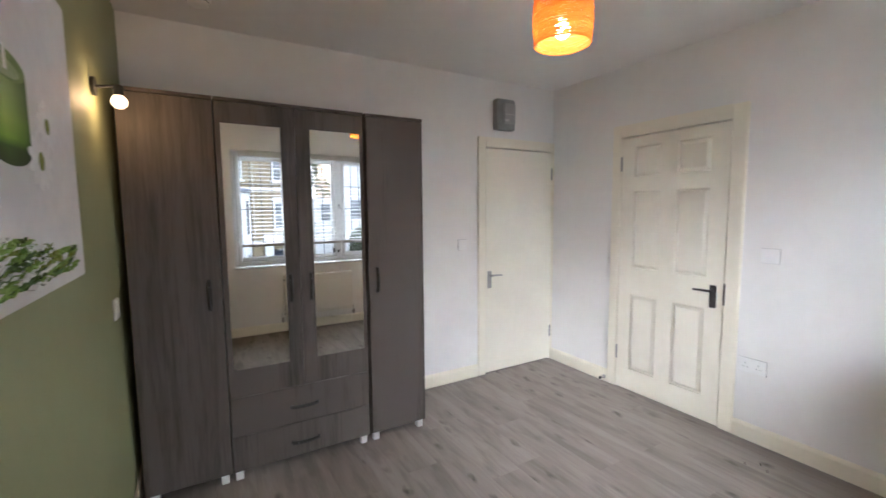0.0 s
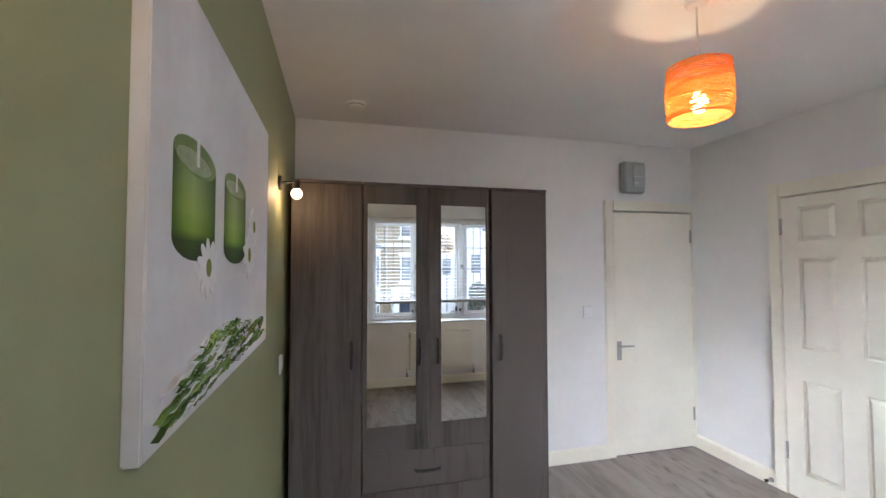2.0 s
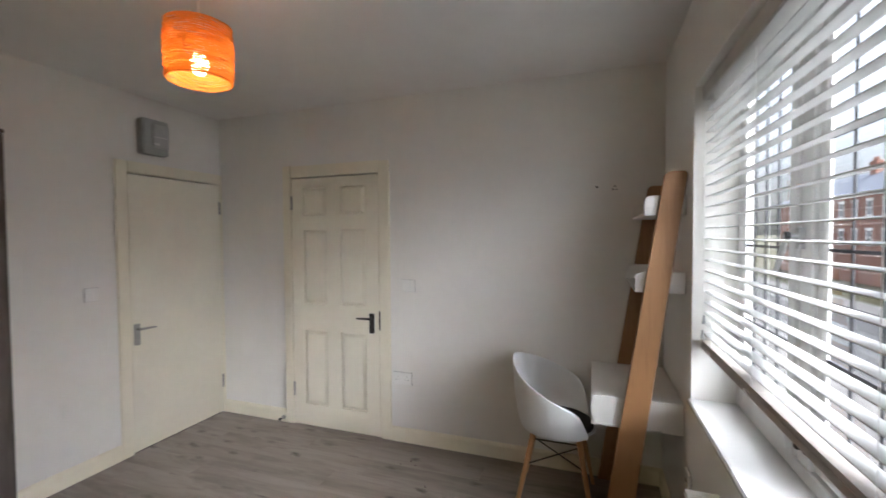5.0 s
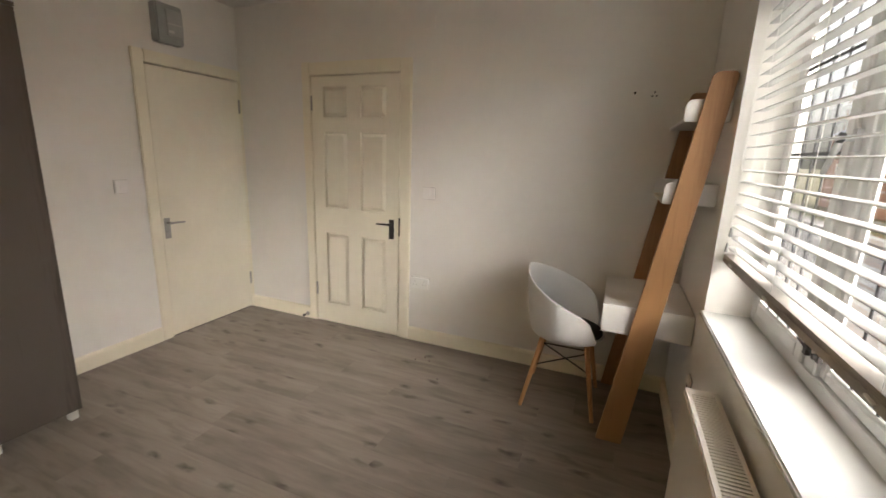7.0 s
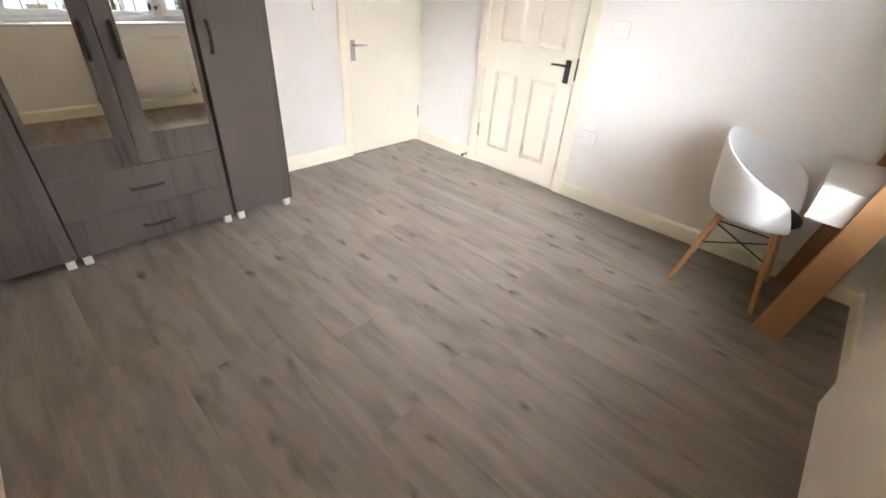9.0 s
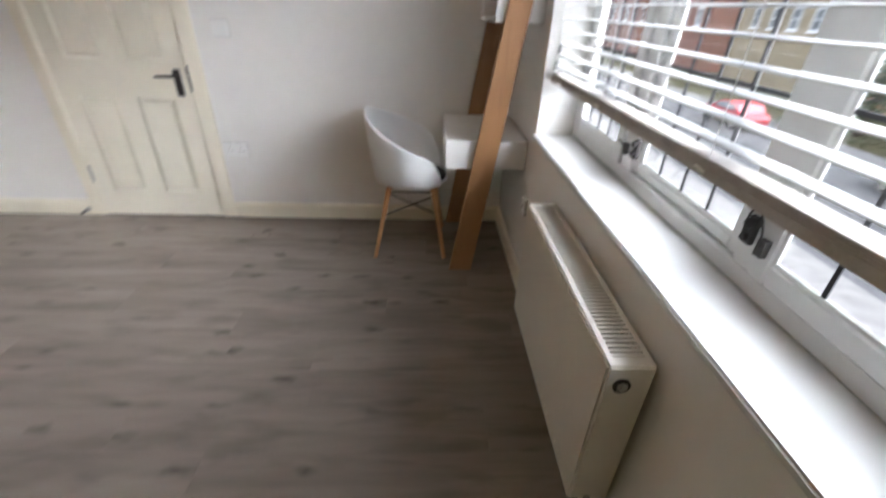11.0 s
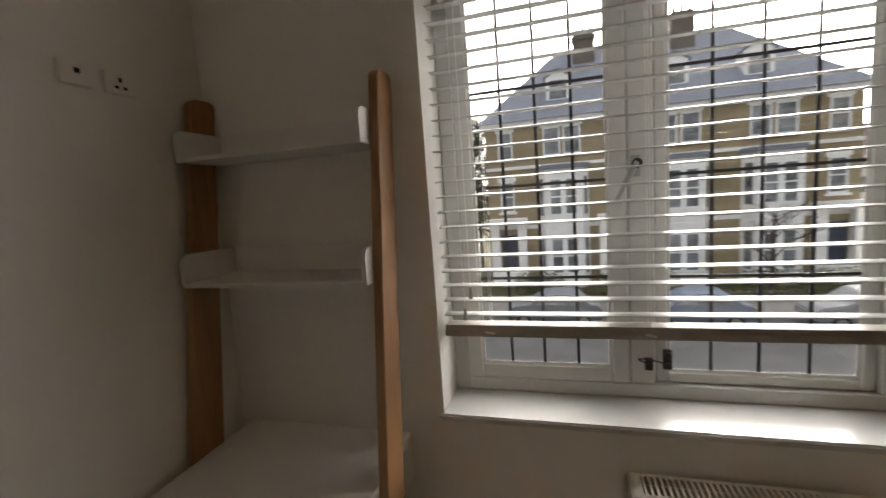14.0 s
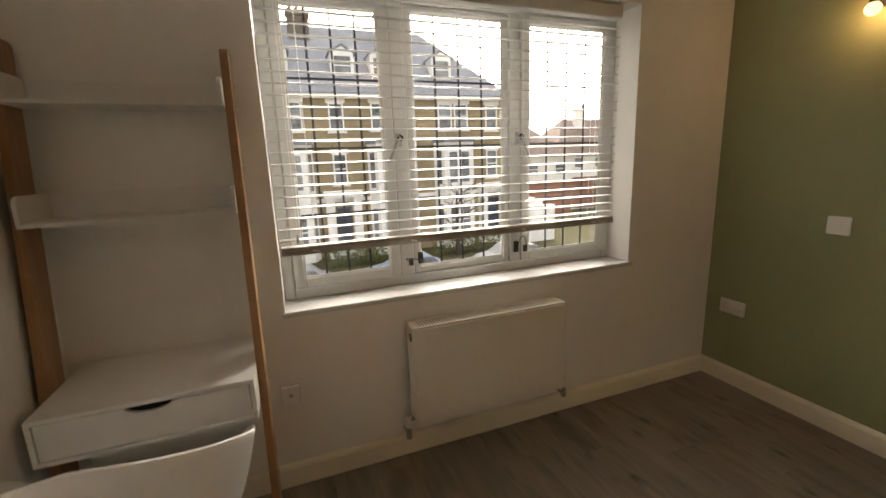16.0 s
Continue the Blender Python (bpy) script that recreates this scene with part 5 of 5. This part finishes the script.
def villa():
    x0, x1, yf, yb, ze = 11.2, 23.5, -32.0, -41.0, 7.0
    base = ((x0 + x1) / 2, -36, GZ - 0.13)
    h = empty("stucco_villa", base, "white stucco villa with a low slate roof", "house")
    box("wall", (x0, yb, GZ - 0.13), (x1, yf, ze), STUCCO, h, base)
    hip_roof("roof", x0 - 0.7, x1 + 0.7, yb - 0.7, yf + 0.7, ze, 9.4, 4.6, SLATE, h, base)
    box("side_wing", (x0 - 2.2, yf - 3.0, GZ - 0.13), (x0, yf - 0.4, 2.6), STUCCO, h, base)
    box("brick_flank", (x0 - 0.12, yb + 1, 2.7), (x0 - 0.002, yf - 0.6, ze - 0.1), OBRICK, h, base)
    house_windows(h, base, [(14.0, 5.4, 1.2, 1.7), (17.5, 5.4, 1.2, 1.7), (21.0, 5.4, 1.2, 1.7), (12.8, 1.6, 1.1, 1.9), (16.2, 1.8, 1.3, 2.1), (20.0, 1.8, 1.3, 2.1)], yf)
    house_windows(h, base, [(x0 - 1.1, 1.3, 1.0, 1.7)], yf - 0.4)
    chimney(h, base, 11.9, -36.0, 7.5, 12.2, RBRICK)
    chimney(h, base, 20.5, -37.0, 7.5, 11.2)


villa()


def brick_house(x0, x1, yf, depth, ze, zr, brick, roof, label, wins, chim, gable=None):
    base = ((x0 + x1) / 2, yf - depth / 2, GZ - 0.13)
    h = empty("brick_house", base, label, "house")
    box("wall", (x0, yf - depth, GZ - 0.13), (x1, yf, ze), brick, h, base)
    box("eaves_cornice", (x0 - 0.2, yf - depth - 0.2, ze - 0.2), (x1 + 0.2, yf + 0.25, ze), STUCCO, h, base)
    hip_roof("roof", x0 - 0.4, x1 + 0.4, yf - depth - 0.4, yf + 0.4, ze, zr, min(depth, x1 - x0) * 0.45, roof, h, base)
    house_windows(h, base, wins, yf)
    for c in chim:
        chimney(h, base, *c, ze, zr + 1.3, brick)
    return h, base


h, hb = brick_house(26.0, 37.0, -33.0, 9, 7.2, 10.2, OBRICK, SLATE, "brown brick house with arched white windows", [(28.2, 5.6, 1.2, 1.8), (31.5, 5.6, 1.2, 1.8), (34.6, 5.6, 1.2, 1.8), (28.2, 1.9, 1.3, 2.2), (31.5, 1.9, 1.3, 2.2), (34.6, 1.9, 1.3, 2.2)], [(29.5, -37.0)])
bay(h, hb, 35.0, 3.2, GZ - 0.1, 0.4, -33.0, 1.1, STUCCO)
brick_house(39.5, 52.0, -33.0, 9, 6.4, 9.5, YBRICK, SLATE, "long yellow brick terrace down the street", [(41 + 2.6 * i, z, 1.1, 1.8) for i in range(4) for z in (4.6, 1.2)], [(42.0, -37), (49.0, -37)])
brick_house(54.5, 90.0, -31.0, 9, 6.6, 9.8, RBRICK, SLATE, "distant red brick terrace down the street", [(56 + 3.0 * i, z, 1.1, 1.8) for i in range(11) for z in (4.6, 1.0)], [(60.0, -35), (72.0, -35)])
h, hb = brick_house(-27.0, -17.2, -36.0, 8, 1.6, 4.9, STUCCO, TILE, "low white-rendered house with brown tiled roof", [(-18.8, 0.3, 1.4, 1.3), (-22.0, 0.3, 1.4, 1.3), (-25.4, 0.3, 1.4, 1.3)], [(-22.5, -40)])
boxes("brick_band", [((-26.9, -35.99, GZ), (-17.3, -35.90, -0.9))], RBRICK, h, hb)
h, hb = brick_house(-48.0, -28.0, -40.0, 10, 1.5, 6.2, STUCCO, TILE, "rendered house with red brick ground floor and brown tiled roof", [(-31 - 3.0 * i, z, 1.4, 1.3) for i in range(5) for z in (0.8, -2.4)], [(-34, -44), (-44, -44)])
boxes("brick_band", [((-47.9, -39.99, GZ), (-28.1, -39.90, -0.9))], RBRICK, h, hb)
box_wall = tagged(boxes("garden_wall", [((-16.8, -25.2, GZ - 0.13), (-13.0, -24.9, GZ + 2.6)), ((-16.8, -30.0, GZ - 0.13), (-14.2, -26.5, GZ + 2.9))], STUCCO), "white rendered garage and garden wall", "wall")


def leaf_mesh(name, mat, parent, base, spots, count, size, seed):
    """A crown of small bent leaf sprays round a set of (centre, radii) lobes."""
    rng = random.Random(seed)
    verts, faces = [], []
    for i in range(count):
        c, r = spots[rng.randrange(len(spots))]
        d = Vector((rng.gauss(0, 1), rng.gauss(0, 1), rng.gauss(0, 1))).normalized() * (0.45 + 0.6 * rng.random() ** 0.5)
        p = Vector(c) + Vector((d.x * r[0], d.y * r[1], d.z * r[2]))
        u = Vector((rng.uniform(-1, 1), rng.uniform(-1, 1), rng.uniform(-0.6, 0.6))).normalized() * size * rng.uniform(0.6, 1.4)
        v = u.cross(Vector((rng.uniform(-1, 1), rng.uniform(-1, 1), rng.uniform(-1, 1)))).normalized() * size * 0.4
        k = len(verts)
        verts += [tuple(p - u), tuple(p + v), tuple(p + u), tuple(p - v)]
        faces.append((k, k + 1, k + 2, k + 3))
    me = bpy.data.meshes.new(name)
    me.from_pydata(verts, [], faces)
    me.materials.append(mat)
    return tagged(child(new(name, me), parent, base), kind="stuff")


def tree(name, label, x, y, height, spots, mat, seed, count=4500, size=0.16, bare=False):
    base = (x, y, GZ - 0.12)
    t = empty(name, base, label, "tree")
    rng = random.Random(seed)
    bm = bmesh.new()
    put_tube(bm, base, (x, y, base[2] + height * 0.75), 0.16, 0.05, n=10)

    def limb(p, d, ln, r, depth):
        q = p + d * ln
        put_tube(bm, p, q, r, r * 0.55, n=6)
        if depth:
            for _ in range(3):
                e = (d + Vector((rng.uniform(-0.8, 0.8), rng.uniform(-0.8, 0.8), rng.uniform(-0.2, 0.6)))).normalized()
                limb(q, e, ln * 0.68, r * 0.55, depth - 1)
    for k in range(9 if bare else 6):
        a = rng.uniform(0, 6.28)
        z = base[2] + height * (0.3 + 0.45 * k / 9)
        limb(Vector((x, y, z)), Vector((math.cos(a), math.sin(a), 0.6)).normalized(), height * 0.18, 0.05, 3 if bare else 1)
    done("trunk", bm, BARK, t, base)
    if not bare:
        leaf_mesh("leaves", mat, t, base, spots, count, size, seed)


def lobes(x, y, z0, z1, r, n, seed):
    rng = random.Random(seed)
    out = []
    for i in range(n):
        s = i / (n - 1)
        w = r * (1 - 0.75 * s) + 0.25
        out.append(((x + rng.uniform(-0.5, 0.5) * w, y + rng.uniform(-0.5, 0.5) * w, z0 + (z1 - z0) * s), (w * rng.uniform(0.6, 1.0), w * rng.uniform(0.6, 1.0), (z1 - z0) / n * 1.3)))
    return out


tree("conifer", "dark green pointed evergreen tree in a front garden", 17.2, -25.0, 10.5, lobes(17.2, -25.0, GZ, 5.0, 3.9, 18, 1), LEAF, 1, 15000, 0.18)
tree("evergreen_shrub", "spreading dark evergreen shrub in a front garden", 13.4, -24.0, 4.2, lobes(13.4, -24.0, GZ, -0.2, 3.0, 6, 2), LEAF, 2, 6000)
tree("evergreen_shrub", "rounded green shrub beside the villa", 10.6, -25.5, 4.0, lobes(10.6, -25.5, GZ, -0.8, 2.2, 5, 3), LEAF, 3, 3500)
tree("evergreen_tree", "dark evergreen tree between the houses", 8.7, -34.0, 10.0, lobes(8.7, -34.0, -1.0, 6.6, 2.7, 8, 4), LEAF, 4, 3500, 0.2)
tree("evergreen_shrub", "dense evergreen shrub further down the street", 25.0, -25.0, 6.5, lobes(25.0, -25.0, GZ, 1.4, 3.2, 7, 5), LEAF, 5, 5000)
tree("bare_tree", "small leafless tree before a bay window", -8.2, -23.6, 5.4, [], BARK, 6, bare=True)
tree("bare_tree", "tall leafless tree behind the villa", 12.0, -46.0, 17.0, [], BARK, 7, bare=True)
for k, (hx0, hx1) in enumerate(((-12.0, -7.0), (-3.6, 0.4), (2.6, 4.4))):
    hb = ((hx0 + hx1) / 2, -24.2, GZ - 0.12)
    he = empty("hedge", hb, "clipped green garden hedge", "hedge", "front hedges")
    n = int((hx1 - hx0) / 0.6)
    leaf_mesh("leaves", HEDGE, he, hb, [((hx0 + 0.6 * i, -24.2, GZ + 0.45), (0.6, 0.6, 0.75)) for i in range(n + 1)], 2200, 0.09, 20 + k)


def car(x, y, colour, label):
    """A parked hatchback, side on to the road."""
    base = (x, y, GZ - 0.06)
    paint = material("car_paint", colour, 0.4, 0.1, vary=0.03, scale=2, coat=0.15)
    c = empty("parked_car", base, label, "car", "cars parked along the road")
    zb = GZ - 0.06
    prof = [(-2.05, 0.35), (-2.1, 0.75), (-1.95, 0.98), (-1.55, 1.05), (-1.15, 1.42), (-0.3, 1.50), (0.45, 1.42), (1.05, 1.02), (1.85, 0.90), (2.1, 0.70), (2.08, 0.35)]
    pts = [(x + px, y - 0.85, zb + pz) for px, pz in prof]
    extrude_outline("body", pts, (0, 1.7, 0), paint, c, base, 0.05)
    for s in (-0.856, 0.846):
        q = [(x - 1.30, y + s, zb + 1.04), (x - 1.02, y + s, zb + 1.36), (x - 0.28, y + s, zb + 1.42), (x + 0.38, y + s, zb + 1.35), (x + 0.82, y + s, zb + 1.04)]
        extrude_outline("side_window", q, (0, 0.012, 0), DARKGLASS, c, base)
    for wx in (-1.3, 1.3):
        for s in (-0.88, 0.70):
            bm = bmesh.new()
            put_tube(bm, (x + wx, y + s, zb + 0.31), (x + wx, y + s + 0.18, zb + 0.31), 0.31, n=24)
            w = done("wheel", bm, TYRE, c, base)
            bm = bmesh.new()
            put_tube(bm, (x + wx, y + s - 0.01, zb + 0.31), (x + wx, y + s + 0.19, zb + 0.31), 0.19, n=16)
            r = done("rim", bm, CHROME, w)
            r.matrix_parent_inverse = Matrix()


car(-3.2, -18.5, (0.12, 0.15, 0.20), "silver blue hatchback parked at the kerb")
car(-9.3, -18.5, (0.24, 0.245, 0.25), "silver car parked at the kerb")
car(2.6, -18.5, (0.11, 0.12, 0.135), "grey car parked at the kerb")
car(27.0, -18.5, (0.42, 0.02, 0.03), "red car parked down the street")
car(14.5, -18.5, (0.10, 0.11, 0.12), "dark grey car parked at the kerb")

# ---- small bits on the floor ----
for fx, fy in ((2.93, 1.60), (2.95, 1.50), (2.99, 1.55), (2.75, 1.35)):
    bm = bmesh.new()
    put_tube(bm, (fx, fy, 0.0), (fx + 0.014, fy + 0.008, 0.004), 0.004, 0.002, n=6)
    tagged(done("debris_fleck", bm, BARK), "tiny dark brown fleck of debris lying on the floor", "debris", "flecks on the floor")

# ---- laminate planks, laid towards the window wall ----
floor_ob = bpy.data.objects["floor"]
PW, PL = 0.1845, 1.286
rng = random.Random(3)
meshes = {}
col = -6
while True:
    xa = 1.078 + col * PW
    if xa >= W:
        break
    xb = min(xa + PW, W)
    xa = max(xa, 0.0)
    col += 1
    if xb - xa < 0.01:
        continue
    y = 0.358 - PL if col == 1 else -rng.uniform(0.05, 1.2)
    while y < L:
        ya, yb = max(y, 0.0), min(y + PL, L)
        y += PL
        if yb - ya < 0.02:
            continue
        key = (round(xb - xa, 3), round(yb - ya, 3))
        if key not in meshes:
            bm = bmesh.new()
            w, l = (xb - xa) / 2 - 0.0002, (yb - ya) / 2 - 0.0002
            put_box(bm, (-w, -l, -0.010), (w, l, 0.0))
            top = [e for e in bm.edges if all(v.co.z > -0.001 for v in e.verts)]
            bmesh.ops.bevel(bm, geom=top, offset=0.0005, segments=1, affect="EDGES")
            me = bpy.data.meshes.new("floor_plank")
            bm.to_mesh(me)
            bm.free()
            me.materials.append(FLOOR)
            meshes[key] = me
        o = new("floor_plank", meshes[key])
        o.parent = floor_ob
        o.location = ((xa + xb) / 2, (ya + yb) / 2, 0.0)

for m in (SLATE, TILE, ASPHALT, PAVING, GRASS):
    m.node_tree.nodes["Principled BSDF"].inputs["Specular IOR Level"].default_value = 0.15
